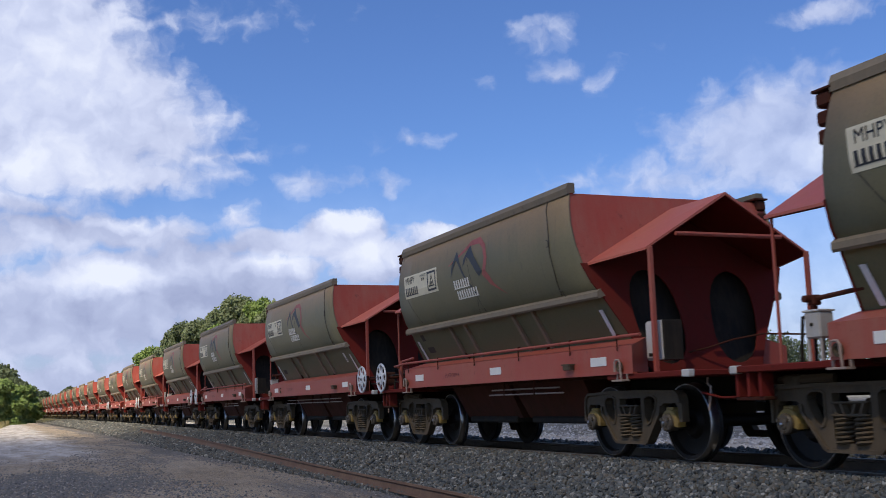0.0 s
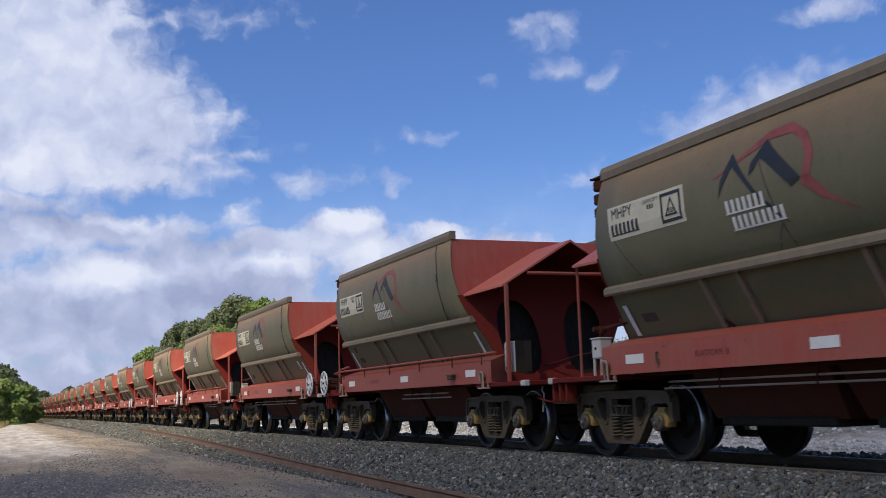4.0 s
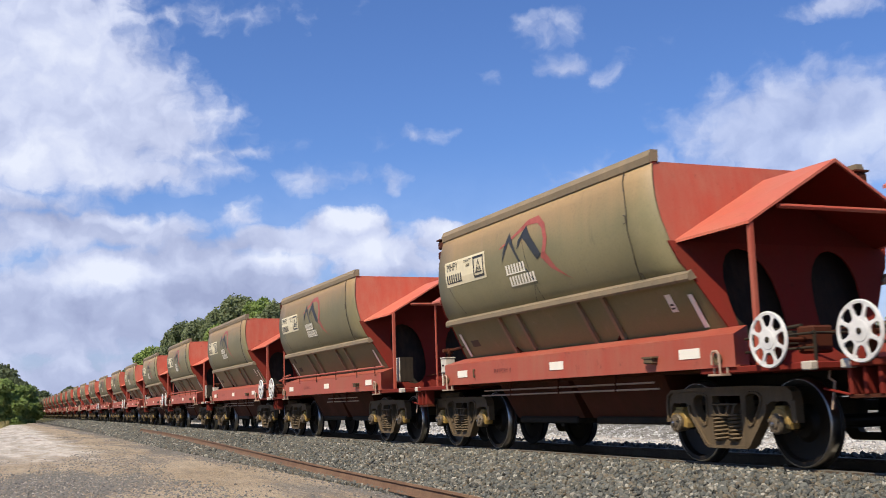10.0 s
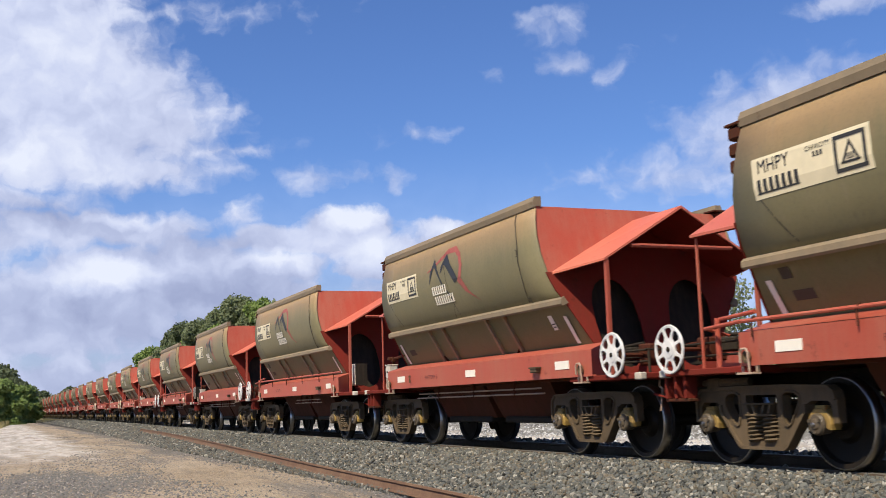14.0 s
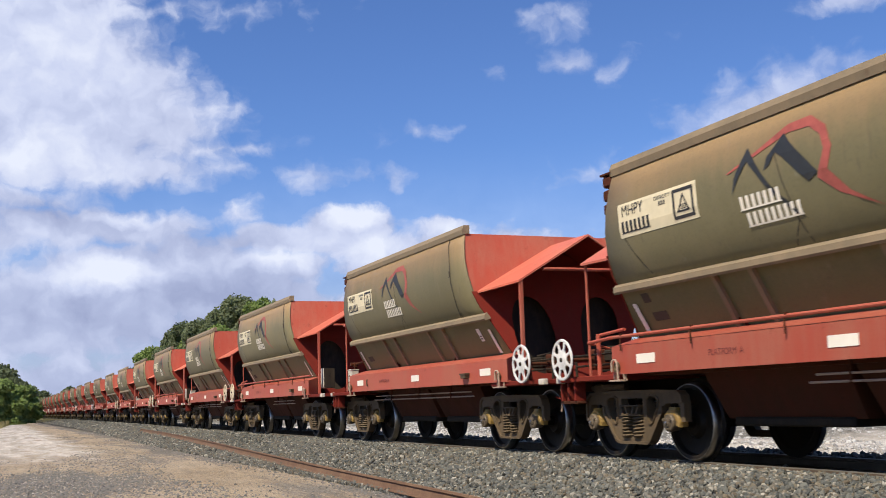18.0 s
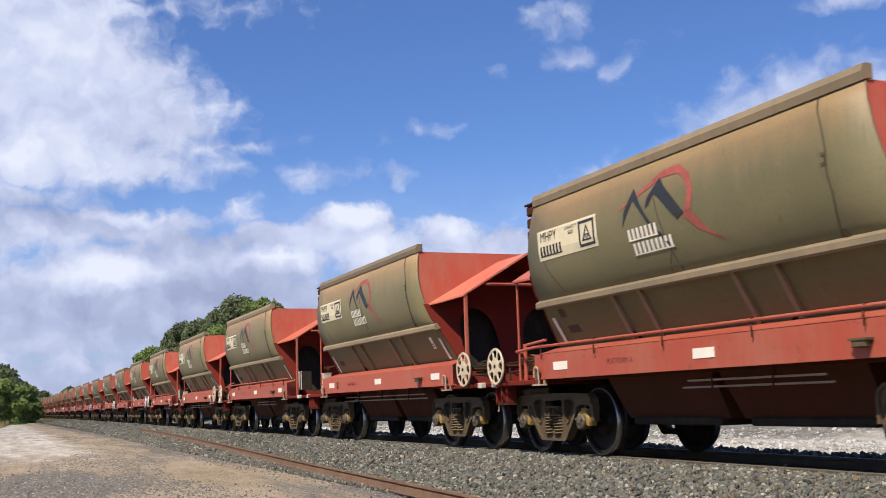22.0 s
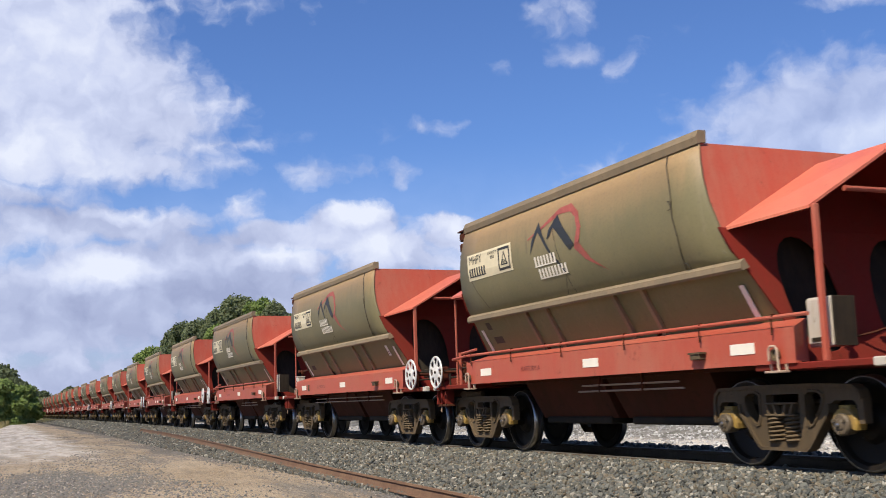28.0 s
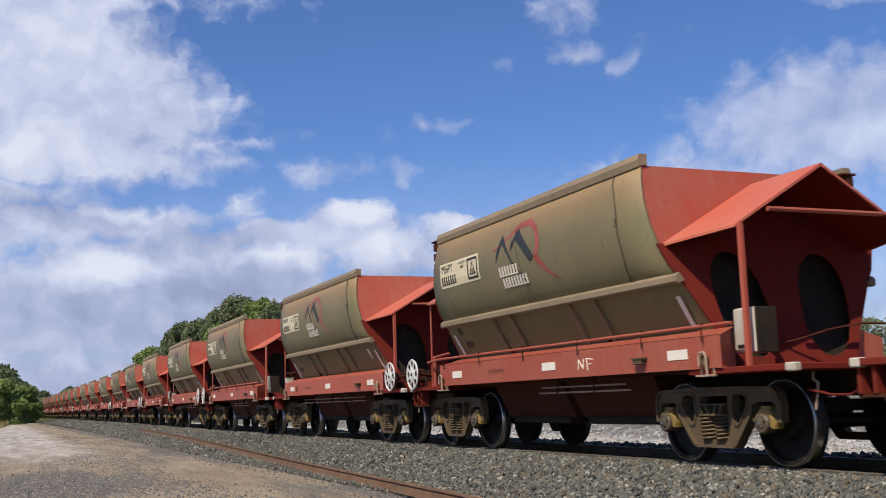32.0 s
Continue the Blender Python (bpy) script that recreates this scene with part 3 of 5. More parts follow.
def wheelset_meshes():
    """Axle with two wheels, and the polished treads."""
    bm = bmesh.new()
    treads = []
    for s in (1, -1):
        tread = bmesh.new()
        treads.append(tread)
        prof = [(0.10, 0.66), (0.13, 0.67), (0.15, 0.70), (0.36, 0.715), (0.40, 0.69), (0.485, 0.685), (0.49, 0.70), (0.462, 0.722),
                (0.458, 0.75), (0.452, 0.82), (0.445, 0.825), (0.395, 0.82), (0.375, 0.765), (0.20, 0.742), (0.155, 0.80), (0.11, 0.81)]
        w = lathe([(r, s * h) for r, h in prof], 40)
        me = bpy.data.meshes.new("w")
        w.to_mesh(me)
        w.free()
        bm.from_mesh(me)
        bpy.data.meshes.remove(me)
        ring = [(0.463, 0.722), (0.460, 0.752), (0.4545, 0.82), (0.447, 0.8265), (0.438, 0.8265)]
        vs = []
        for r, h in ring:
            vs.append([tread.verts.new((r * math.cos(2 * math.pi * i / 40), s * h, r * math.sin(2 * math.pi * i / 40))) for i in range(40)])
        for p, q in zip(vs, vs[1:]):
            for i in range(40):
                j = (i + 1) % 40
                tread.faces.new((p[i], p[j], q[j], q[i]))
    tube(bm, (0, -1.0, 0), (0, 1.0, 0), 0.075, 16)
    return bm, treads


def hand_wheel():
    """Eight-spoked pressed brake wheel, facing +y."""
    bm = bmesh.new()
    n, m, r, w = 40, 6, 0.262, 0.015
    rings = []
    for i in range(n):
        a = 2 * math.pi * i / n
        rings.append([bm.verts.new(((r + w * math.cos(2 * math.pi * j / m)) * math.cos(a), w * math.sin(2 * math.pi * j / m), (r + w * math.cos(2 * math.pi * j / m)) * math.sin(a))) for j in range(m)])
    for i in range(n):
        p, q = rings[i], rings[(i + 1) % n]
        for j in range(m):
            bm.faces.new((p[j], p[(j + 1) % m], q[(j + 1) % m], q[j]))
    loops = [[(0.256 * math.cos(2 * math.pi * i / 40), 0.256 * math.sin(2 * math.pi * i / 40)) for i in range(40)]]
    for i in range(8):
        a = 2 * math.pi * i / 8
        loops.append([(r * math.cos(a + w), r * math.sin(a + w)) for r, w in ((0.128, -0.17), (0.148, -0.27), (0.217, -0.325), (0.240, -0.24), (0.244, 0.0), (0.240, 0.24), (0.217, 0.325), (0.148, 0.27), (0.128, 0.17))])
    web = cut_plate(loops[0], loops[1:], lambda u, v: (u, -0.008, v), (0, 0.018, 0))
    me = bpy.data.meshes.new("web")
    web.to_mesh(me)
    web.free()
    bm.from_mesh(me)
    bpy.data.meshes.remove(me)
    bmesh.ops.create_cone(bm, cap_ends=True, segments=24, radius1=0.112, radius2=0.095, depth=0.03, matrix=Matrix.Rotation(radians(-90), 4, "X"))
    return bm


def marker(x, half=0.17, z0=1.165, z1=1.275):
    return box(x - half, x + half, 1.420, 1.427, z0, z1, bevel=0.0)


def wagon(railed):
    """A bottom-discharge hopper wagon. railed: with a pipe rail on the sill, a brake wheel at its rear and a cabinet at its front;
    otherwise the other way round."""
    w = new("hopper_wagon")
    zs = [2.08, 2.22, 2.45, 2.75, 3.0, 3.25, 3.46]
    for s in (1, -1):
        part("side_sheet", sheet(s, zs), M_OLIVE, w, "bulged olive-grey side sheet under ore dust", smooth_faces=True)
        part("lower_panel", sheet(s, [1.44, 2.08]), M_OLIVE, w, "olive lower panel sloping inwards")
        rim = prism([(s * 1.535, 3.44), (s * 1.585, 3.42), (s * 1.60, 3.50), (s * 1.565, 3.575), (s * 1.47, 3.575), (s * 1.47, 3.44)], -RIM_HALF - 0.02, RIM_HALF + 0.02)
        part("top_rim", rim, M_RIM, w, "dusty brown top rim")
        ridge = prism([(s * 1.33, 2.05), (s * 1.425, 2.015), (s * 1.445, 2.04), (s * 1.445, 2.10), (s * 1.40, 2.14)], -half_length(2.08, -1) - 0.05, half_length(2.08) + 0.02)
        part("ridge_beam", ridge, M_RIM, w, "brown ridge beam along the hopper")
        sill = bmesh.new()
        sec = [(1.42, 1.07), (1.42, 1.39), (1.02, 1.50), (1.02, 1.07)]
        a = [sill.verts.new((x, s * y, z)) for x, (y, z) in zip((-4.18, -4.18, -3.90, -3.90), sec)]
        b = [sill.verts.new((3.55, s * y, z)) for y, z in sec]
        for i in range(4):
            sill.faces.new((a[i], a[(i + 1) % 4], b[(i + 1) % 4], b[i]))
        sill.faces.new(a[::-1])
        sill.faces.new(b)
        add_box(sill, -4.18, 3.55, s * 1.36, s * 1.422, 1.05, 1.072)
        if s < 0:
            bmesh.ops.scale(sill, vec=(-1, 1, 1), verts=sill.verts)
        part("side_sill", sill, M_RED, w)
    for x in (1.52, 0.90, -0.88, -1.53):
        st = bmesh.new()
        n = 4
        for i in range(n):
            z0, z1 = 1.46 + 0.6 * i / n, 1.46 + 0.6 * (i + 1) / n
            vs = []
            for z in (z0, z1):
                for off in (0.0, 0.05):
                    for dx in (-0.035, 0.035):
                        vs.append(st.verts.new((x + dx, side_y(z) + off, z)))
            for q in ((0, 1, 5, 4), (2, 3, 7, 6), (0, 2, 6, 4), (1, 3, 7, 5)):
                st.faces.new([vs[k] for k in q])
        # the rim's lighter brown stands in for sunlight on the stiffener's face
        part("stiffener", st, M_RIM, w, "upright stiffener, its sunlit tone put in a lighter brown")
    for x in (-3.26, 3.22):
        st = bmesh.new()
        vs = [st.verts.new((x + dx, side_y(z) + 0.014, z)) for z, dx in ((1.52, -0.04), (1.52, 0.04), (1.89, 0.04), (1.89, -0.04))]
        st.faces.new(vs)
        ex = bmesh.ops.extrude_face_region(st, geom=st.faces[:])
        bmesh.ops.translate(st, vec=(0, 0.008, 0), verts=[g for g in ex["geom"] if isinstance(g, bmesh.types.BMVert)])
        part("reflective_strip", st, M_STRIP, w, "pale slanted reflective strip")
    for sx in (-1, 1):
        part("end_sheet", end_plate(sx), M_RED, w, "red upper end sheet")
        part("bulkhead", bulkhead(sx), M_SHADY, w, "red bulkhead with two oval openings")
        slope = prism([(1.40, 0), (1.40, 0.02), (-1.40, 0.02), (-1.40, 0)], 0, 1)
        for v in slope.verts:
            t = v.co.x
            v.co = (sx * (3.10 - 2.2 * t), v.co.y * (1 - 0.30 * t), 2.9 - 1.82 * t + v.co.z)
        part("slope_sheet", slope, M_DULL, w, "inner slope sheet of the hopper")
        # added black plate that paints the darkness inside the two openings
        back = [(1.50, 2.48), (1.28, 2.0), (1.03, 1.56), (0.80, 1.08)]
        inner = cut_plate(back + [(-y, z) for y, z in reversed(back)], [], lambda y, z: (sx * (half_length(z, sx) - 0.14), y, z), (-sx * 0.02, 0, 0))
        part("inner_wall", inner, M_GRIME_SHADE, w, "added black plate that darkens the openings")
        part("canopy", canopy(sx), M_HOOD, w, "pale red gabled hood over the end platform")
        part("hood_lining", canopy(sx, True), M_SHADY, w, "dark skin under the hood, with the shade in its colour")
        x_hood = 4.48 if sx > 0 else 4.33 if railed else 4.27
        part("tie_bar", tube(bmesh.new(), (sx * x_hood, -0.80, 2.735), (sx * x_hood, 0.80, 2.735), 0.028), M_RED, w)
        for s in (1, -1):
            r = 0.028 if sx < 0 else 0.015
            part("canopy_post", box(sx * x_hood - r, sx * x_hood + r, s * 1.185 - r, s * 1.185 + r, 1.05, 2.56, bevel=0.006), M_RED, w)
        x_end = -5.26 if sx < 0 else 5.05
        x_in = -3.55 if sx < 0 else 3.42
        d = box(min(x_end, x_in), max(x_end, x_in), -1.40, 1.40, 0.985, 1.055, bevel=0.01)
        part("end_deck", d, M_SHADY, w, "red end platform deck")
        part("deck_cap", box(x_end - 0.010, x_end + 0.13 * (1 if sx < 0 else -1), 1.32, 1.410, 0.975, 1.062, bevel=0.012), M_CABIN, w, "pale worn deck corner")
        coup = bmesh.new()
        add_box(coup, x_end - sx * 1.2, x_end + sx * 0.12, -0.16, 0.16, 0.72, 0.94, 0.02)
        add_box(coup, x_end + sx * 0.06, x_end + sx * 0.335, -0.12, 0.14, 0.70, 0.98, 0.05)
        part("coupler", coup, M_GRIME_SHADE, w, "black knuckle coupler")
        if sx > 0:
            beam = bmesh.new()
            add_box(beam, 4.75, 4.89, -1.30, 1.18, 0.86, 0.985, 0.01)
            add_box(beam, x_end - 0.46, x_end - 0.02, 1.18, 1.34, 0.705, 0.742, 0.006)
            part("end_beam", beam, M_DULL, w, "dark red beam under the deck")
            for dx in (0.04, 0.22, 0.40):
                rib = box(x_end - dx - 0.045, x_end - dx, 1.20, 1.36, 0.74, 0.982, bevel=0.006)
                part("deck_rib", rib, M_SHADY, w, "red rib under the deck's edge")
    # underframe
    part("centre_sill", box(-5.0, 4.8, -0.24, 0.24, 0.76, 1.0), M_GRIME_SHADE, w, "black centre sill")
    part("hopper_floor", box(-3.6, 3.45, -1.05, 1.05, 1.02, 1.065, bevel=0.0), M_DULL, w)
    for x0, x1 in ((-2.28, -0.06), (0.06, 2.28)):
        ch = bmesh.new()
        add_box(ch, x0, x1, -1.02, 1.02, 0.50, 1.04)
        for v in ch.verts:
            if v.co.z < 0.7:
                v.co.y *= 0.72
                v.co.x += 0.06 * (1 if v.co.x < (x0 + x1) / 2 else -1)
        part("discharge_chute", ch, M_DULL, w, "dark red discharge chute, shade put in its colour")
        door = bmesh.new()
        add_box(door, x0 + 0.2, x1 - 0.2, -0.78, 0.78, 0.42, 0.52, 0.02)
        part("discharge_door", door, M_GRIME_SHADE, w)
    span = (-2.05, 0.35) if railed else (-2.45, 2.55)
    for dz, dx in ((0.86, 0.0), (0.935, 0.1)):
        part("air_pipe", tube(bmesh.new(), (span[0] + dx, 1.20, dz), (span[1] - dx, 1.20, dz), 0.012), M_PIPE, w, "pale pipe under the sill")
    for x in ((-1.2, -0.2) if railed else (-1.5, 0.0, 1.5)):
        part("pipe_bracket", box(x - 0.014, x + 0.014, 1.18, 1.22, 0.84, 1.07), M_DULL, w)
    part("air_tank", lathe([(0.02, -0.42), (0.17, -0.40), (0.20, -0.34), (0.20, 0.34), (0.17, 0.40), (0.02, 0.42)], 20), M_GRIME_SHADE, w, at=(0.0, 0.0, 0.62))
    # marks and small fittings on the near side
    for x in (-3.40, -0.37, 2.81):
        part("reflector", marker(x, 0.19), M_MARK, w, "white reflective rectangle")
    latch = box(-2.78, -2.60, 1.42, 1.50, 1.145, 1.215)
    add_box(latch, -2.80, -2.58, 1.42, 1.51, 1.205, 1.225)
    part("latch", latch, M_STEEL, w)
    if not railed:
        part("clip", pipe([(2.32, 1.425, 1.27), (2.32, 1.45, 1.27), (2.315, 1.45, 1.16), (2.285, 1.45, 1.15), (2.28, 1.45, 1.19)], 0.011, 6), M_STEEL, w, "bent steel clip")
    for x in (-3.92, 3.42):
        hoop = pipe([(x - 0.075, 1.475, 0.985), (x - 0.06, 1.475, 1.185), (x - 0.035, 1.475, 1.22), (x + 0.035, 1.475, 1.22), (x + 0.06, 1.475, 1.185), (x + 0.062, 1.475, 1.08)], 0.013, 7)
        add_box(hoop, x - 0.12, x + 0.12, 1.37, 1.49, 0.962, 0.985, 0.004)
        add_box(hoop, x - 0.12, x - 0.10, 1.38, 1.42, 0.985, 1.06, 0.004)
        add_box(hoop, x + 0.10, x + 0.12, 1.38, 1.42, 0.985, 1.06, 0.004)
        part("tie_down_hoop", hoop, M_PIPE, w, "pale bent hoop at the sill's end")
        part("hoop_eye", lathe([(0.05, 0.0), (0.065, 0.01), (0.065, 0.03), (0.035, 0.03), (0.03, 0.01)], 14), M_STEEL, w, at=(x, 1.425, 1.14))
    seams = bmesh.new()
    pts = [(-2.59 + 0.045 * math.sin(4.0 * z) - 0.02 * math.sin(11.0 * z), z) for z in (2.14, 2.3, 2.5, 2.7, 2.9, 3.1, 3.3, 3.42)]
    for (xa, za), (xb, zb) in zip(pts, pts[1:]):
        tube(seams, (xa, side_y(za) + 0.012, za), (xb, side_y(zb) + 0.012, zb), 0.0065, 6)
    for zc in (2.16, 2.84):
        loop = [(-2.57, zc + 0.05), (-2.61, zc + 0.04), (-2.62, zc - 0.04), (-2.57, zc - 0.05)]
        for (xa, za), (xb, zb) in zip(loop, loop[1:]):
            tube(seams, (xa, side_y(za) + 0.014, za), (xb, side_y(zb) + 0.014, zb), 0.0065, 6)
    part("hanging_chain", seams, M_DARK, w, "thin dark chain lying on the side")
    for x, z0, z1, dx in ((2.83, 2.18, 2.63, 0.30), (0.10, 2.15, 3.05, 0.22), (-0.05, 2.15, 2.36, -0.16)):
        sc = flat([(x, z1), (x + 0.014, z1), (x - dx + 0.016, z0), (x - dx, z0)])
        part("scrape", on_side(sc, 0.004), M_DARK, w, "dark scrape down the paint")
    def wider(bm):
        for v in bm.verts:
            v.co.x = 2.90 - (2.90 - v.co.x) * 1.09
        return bm

    def forward(bm):
        for v in bm.verts:
            v.co.x -= 0.15
            v.co.y -= 0.085
        return bm

    def lettered(bm):
        for v in bm.verts:
            v.co.x -= 0.10
            v.co.y -= 0.03
        return bm
    # sign, with its writing
    sign = on_side(wider(flat([(1.48, 2.63), (2.90, 2.63), (2.90, 3.03), (1.48, 3.03)])), 0.005)
    board = part("sign_panel", sign, M_SIGN, w, "cream panel with black lettering")
    # seen from the camera's side, +x runs to the left
    let = lettering("MHPY", 0.185)
    for v in let.verts:
        v.co = (2.62 - v.co.x * 0.86, 2.93 + v.co.y, 0)
    part("sign_code", on_side(wider(let), 0.009), M_INK, board)
    cap = lettering("CAPACITY", 0.062)
    for v in cap.verts:
        v.co = (2.06 - v.co.x, 2.965 + v.co.y, 0)
    part("capacity_word", on_side(wider(cap), 0.009), M_INK, board)
    part("number_bar", on_side(wider(bars(2.30, 2.86, 2.675, 2.815, 7)), 0.009), M_INK, board)
    part("number_bar", on_side(wider(bars(2.00, 2.13, 2.88, 2.925, 3)), 0.009), M_INK, board)
    frame_lines = bmesh.new()
    for x0, x1, z0, z1 in ((1.53, 1.565, 2.665, 2.995), (1.845, 1.88, 2.665, 2.995), (1.565, 1.845, 2.96, 2.995), (1.565, 1.845, 2.665, 2.70)):
        vs = [frame_lines.verts.new(q) for q in ((x0, z0, 0), (x1, z0, 0), (x1, z1, 0), (x0, z1, 0))]
        frame_lines.faces.new(vs)
    for a, b, c, d in (((1.60, 2.735), (1.81, 2.735), (1.81, 2.755), (1.60, 2.755)), ((1.60, 2.735), (1.63, 2.735), (1.705, 2.90), (1.705, 2.945)), ((1.81, 2.735), (1.78, 2.735), (1.705, 2.90), (1.705, 2.945))):
        frame_lines.faces.new([frame_lines.verts.new((*q, 0)) for q in (a, b, c, d)])
    part("symbol_bar", on_side(wider(bars(1.66, 1.75, 2.765, 2.82, 3)), 0.009), M_INK, board)
    part("sign_symbol", on_side(wider(frame_lines), 0.009), M_INK, board)
    # company mark: dark peaks, a red sweep and two rows of pale strokes
    peak = [(0.92, 2.84), (0.87, 3.00), (0.64, 3.26), (0.45, 2.95), (0.10, 2.52), (-0.03, 2.44), (0.18, 2.66), (0.42, 2.83), (0.66, 3.12), (0.80, 2.99)]
    part("dark_peak", on_side(forward(flat(peak)), 0.007), M_PEAK, w, "charcoal mountain shape on the side")
    peak2 = [(0.42, 2.98), (0.36, 3.10), (0.11, 3.28), (0.04, 3.18), (-0.30, 2.82), (-0.16, 2.76), (0.16, 3.07), (0.24, 3.12), (0.33, 3.02)]
    part("dark_peak", on_side(forward(flat(peak2)), 0.007), M_PEAK, w, "charcoal mountain shape on the side")
    sweep = [(0.98, 3.06), (0.50, 3.20), (0.06, 3.35), (-0.25, 3.36), (-0.44, 3.22), (-0.50, 3.02), (-0.42, 2.82), (-0.62, 2.60), (-0.95, 2.40),
             (-0.50, 2.60), (-0.28, 2.77), (-0.40, 3.02), (-0.36, 3.16), (-0.22, 3.26), (0.06, 3.27), (0.48, 3.165), (0.96, 3.05)]
    part("red_sweep", on_side(forward(flat(sweep)), 0.0055), M_LOGO, w, "faded red curved stroke on the side")
    part("name_bar", on_side(lettered(bars(0.18, 0.80, 2.60, 2.74, 7)), 0.008), M_MARK, w, "row of worn white strokes")
    part("name_bar", on_side(lettered(bars(-0.06, 0.74, 2.43, 2.57, 9)), 0.008), M_MARK, w, "row of worn white strokes")
    # ladder of steps at the rear top corner
    for s in (1, -1):
        lad = bmesh.new()
        for z in (2.98, 3.15, 3.32):
            add_box(lad, 3.12, 3.31, s * 1.44, s * 1.58, z, z + 0.135, 0.02)
        add_box(lad, 3.09, 3.20, s * 1.40, s * 1.55, 2.92, 3.47, 0.01)
        add_box(lad, 3.08, 3.33, s * 1.38, s * 1.60, 3.465, 3.49, 0.004)
        if s < 0:
            bmesh.ops.translate(lad, vec=(-0.15, 0, 0), verts=lad.verts)
            bmesh.ops.scale(lad, vec=(-1, 1, 1), verts=lad.verts)
        part("corner_step", lad, M_DULL, w, "dark stacked corner steps")
    # ends
    if railed:
        cab = part("control_box", box(-4.32, -3.99, 0.82, 1.08, 1.20, 1.68, bevel=0.012), M_CABIN, w, "off-white control box on the platform")
        part("box_door", box(-4.25, -4.01, 1.08, 1.10, 1.23, 1.66, bevel=0.006), M_CABIN, cab, "pale box door")
        # added thin plate that blackens the box's front face like shade
        part("box_cheek", box(-4.345, -4.322, 0.80, 1.07, 1.20, 1.68, bevel=0.004), M_GRIME_SHADE, cab, "thin black plate added as shade on the box's front")
        part("box_hatch", box(-4.20, -4.06, 1.10, 1.106, 1.25, 1.29, bevel=0.0), M_GRIME_SHADE, cab)
    else:
        cab = part("control_box", box(3.76, 3.97, 1.14, 1.32, 1.27, 1.52, bevel=0.015), M_CABIN, w, "off-white control box on two legs")
        part("box_lid", box(3.75, 3.98, 1.13, 1.33, 1.52, 1.54, bevel=0.004), M_CABIN, cab)
        for x in (3.78, 3.95):
            part("box_leg", box(x - 0.012, x + 0.012, 1.28, 1.31, 1.055, 1.27, bevel=0.003), M_CABIN, cab)
        part("box_stud", lathe([(0.018, 1.318), (0.018, 1.332), (0.008, 1.338)], 10), M_GRIME_SHADE, cab, at=(3.865, 0, 1.40))
        pipes = pipe([(3.36, 1.12, 1.70), (4.02, 1.12, 1.66), (4.05, 1.12, 1.55), (4.12, 1.10, 1.50)], 0.024, 8)
        add_box(pipes, 3.98, 4.08, 1.07, 1.17, 1.60, 1.70, 0.012)
        add_box(pipes, 4.01, 4.07, 1.09, 1.15, 1.44, 1.60, 0.010)
        tube(pipes, (4.04, 1.16, 1.66), (4.04, 1.24, 1.66), 0.035, 10)
        part("valve_pipe", pipes, M_DULL, w, "dull red pipe with a small black valve")
        part("valve_stand", pipe([(4.06, 1.12, 1.05), (4.05, 1.12, 1.45), (4.12, 1.06, 1.52), (4.30, 1.04, 1.50), (4.36, 1.04, 1.05)], 0.018, 7), M_GRIME_SHADE, w, "thin black pipe stand")
        part("box_conduit", pipe([(3.87, 1.2, 1.08), (3.87, 1.2, 1.27)], 0.025, 8), M_GRIME_SHADE, cab)
    part("cross_pipe", pipe([(-3.62, 0.30, 1.30), (-3.78, 0.05, 1.36), (-3.95, -0.25, 1.46), (-4.10, -0.60, 1.52), (-4.25, -1.18, 1.50)], 0.012, 7), M_DULL, w, "thin red pipe bowed across the platform")
    hx = 4.67 if railed else -4.81
    hw = part("brake_wheel", hand_wheel(), M_HAND, w, "white eight-spoked hand-brake wheel", at=(hx, 1.50, 1.285))
    part("wheel_hub", lathe([(0.030, 0.0), (0.030, 0.022), (0.020, 0.030), (0.012, 0.034)], 14), M_GRIME_SHADE, hw, "dark hub nut")
    stand = bmesh.new()
    add_box(stand, hx - 0.05, hx + 0.05, 1.36, 1.42, 1.05, 1.36, 0.008)
    tube(stand, (hx, 0.98, 1.285), (hx, 1.50, 1.285), 0.025)
    add_box(stand, hx - 0.12, hx + 0.12, 0.80, 1.05, 1.15, 1.42, 0.02)
    part("brake_stand", stand, M_DULL, w)
    for sx in (-1, 1):
        if (sx < 0) == railed:
            continue
        x_a = sx * 3.75
        rail = bmesh.new()
        if sx > 0:
            tube(rail, (4.02, 1.32, 1.05), (4.02, 1.32, 1.58), 0.03)
            tube(rail, (3.42, 1.30, 1.60), (4.06, 1.30, 1.56), 0.022)
            tube(rail, (3.46, 1.46, 1.50), (4.10, 1.42, 1.47), 0.022)
            tube(rail, (4.10, 1.42, 1.47), (4.12, 1.10, 1.40), 0.018)
            part("end_handrail", rail, M_RED, w, "red pipe handrail on the platform")
            rail = bmesh.new()
        for z in (1.20, 1.34):
            tube(rail, (sx * 3.6, 1.12, z), (sx * 5.0, 1.10, z), 0.014)
        tube(rail, (sx * 5.0, -1.25, 1.34), (sx * 5.0, 1.15, 1.34), 0.014)
        for yy in (1.10, -1.25):
            tube(rail, (sx * 5.0, yy, 1.05), (sx * 5.0, yy, 1.36), 0.018)
        add_box(rail, sx * 4.15, sx * 4.45, 0.78, 1.0, 1.24, 1.40, 0.02)
        tube(rail, (sx * 4.1, 0.86, 1.42), (sx * 4.6, 0.9, 1.44), 0.02)
        part("brake_rod", rail, M_GRIME_SHADE, w, "dark brake rods and pipes across the platform")
    hose = bmesh.new()
    pts = [(-5.2, 0.35, 0.9), (-5.35, 0.36, 0.66), (-5.55, 0.36, 0.56), (-5.75, 0.36, 0.62), (-5.88, 0.35, 0.85)]
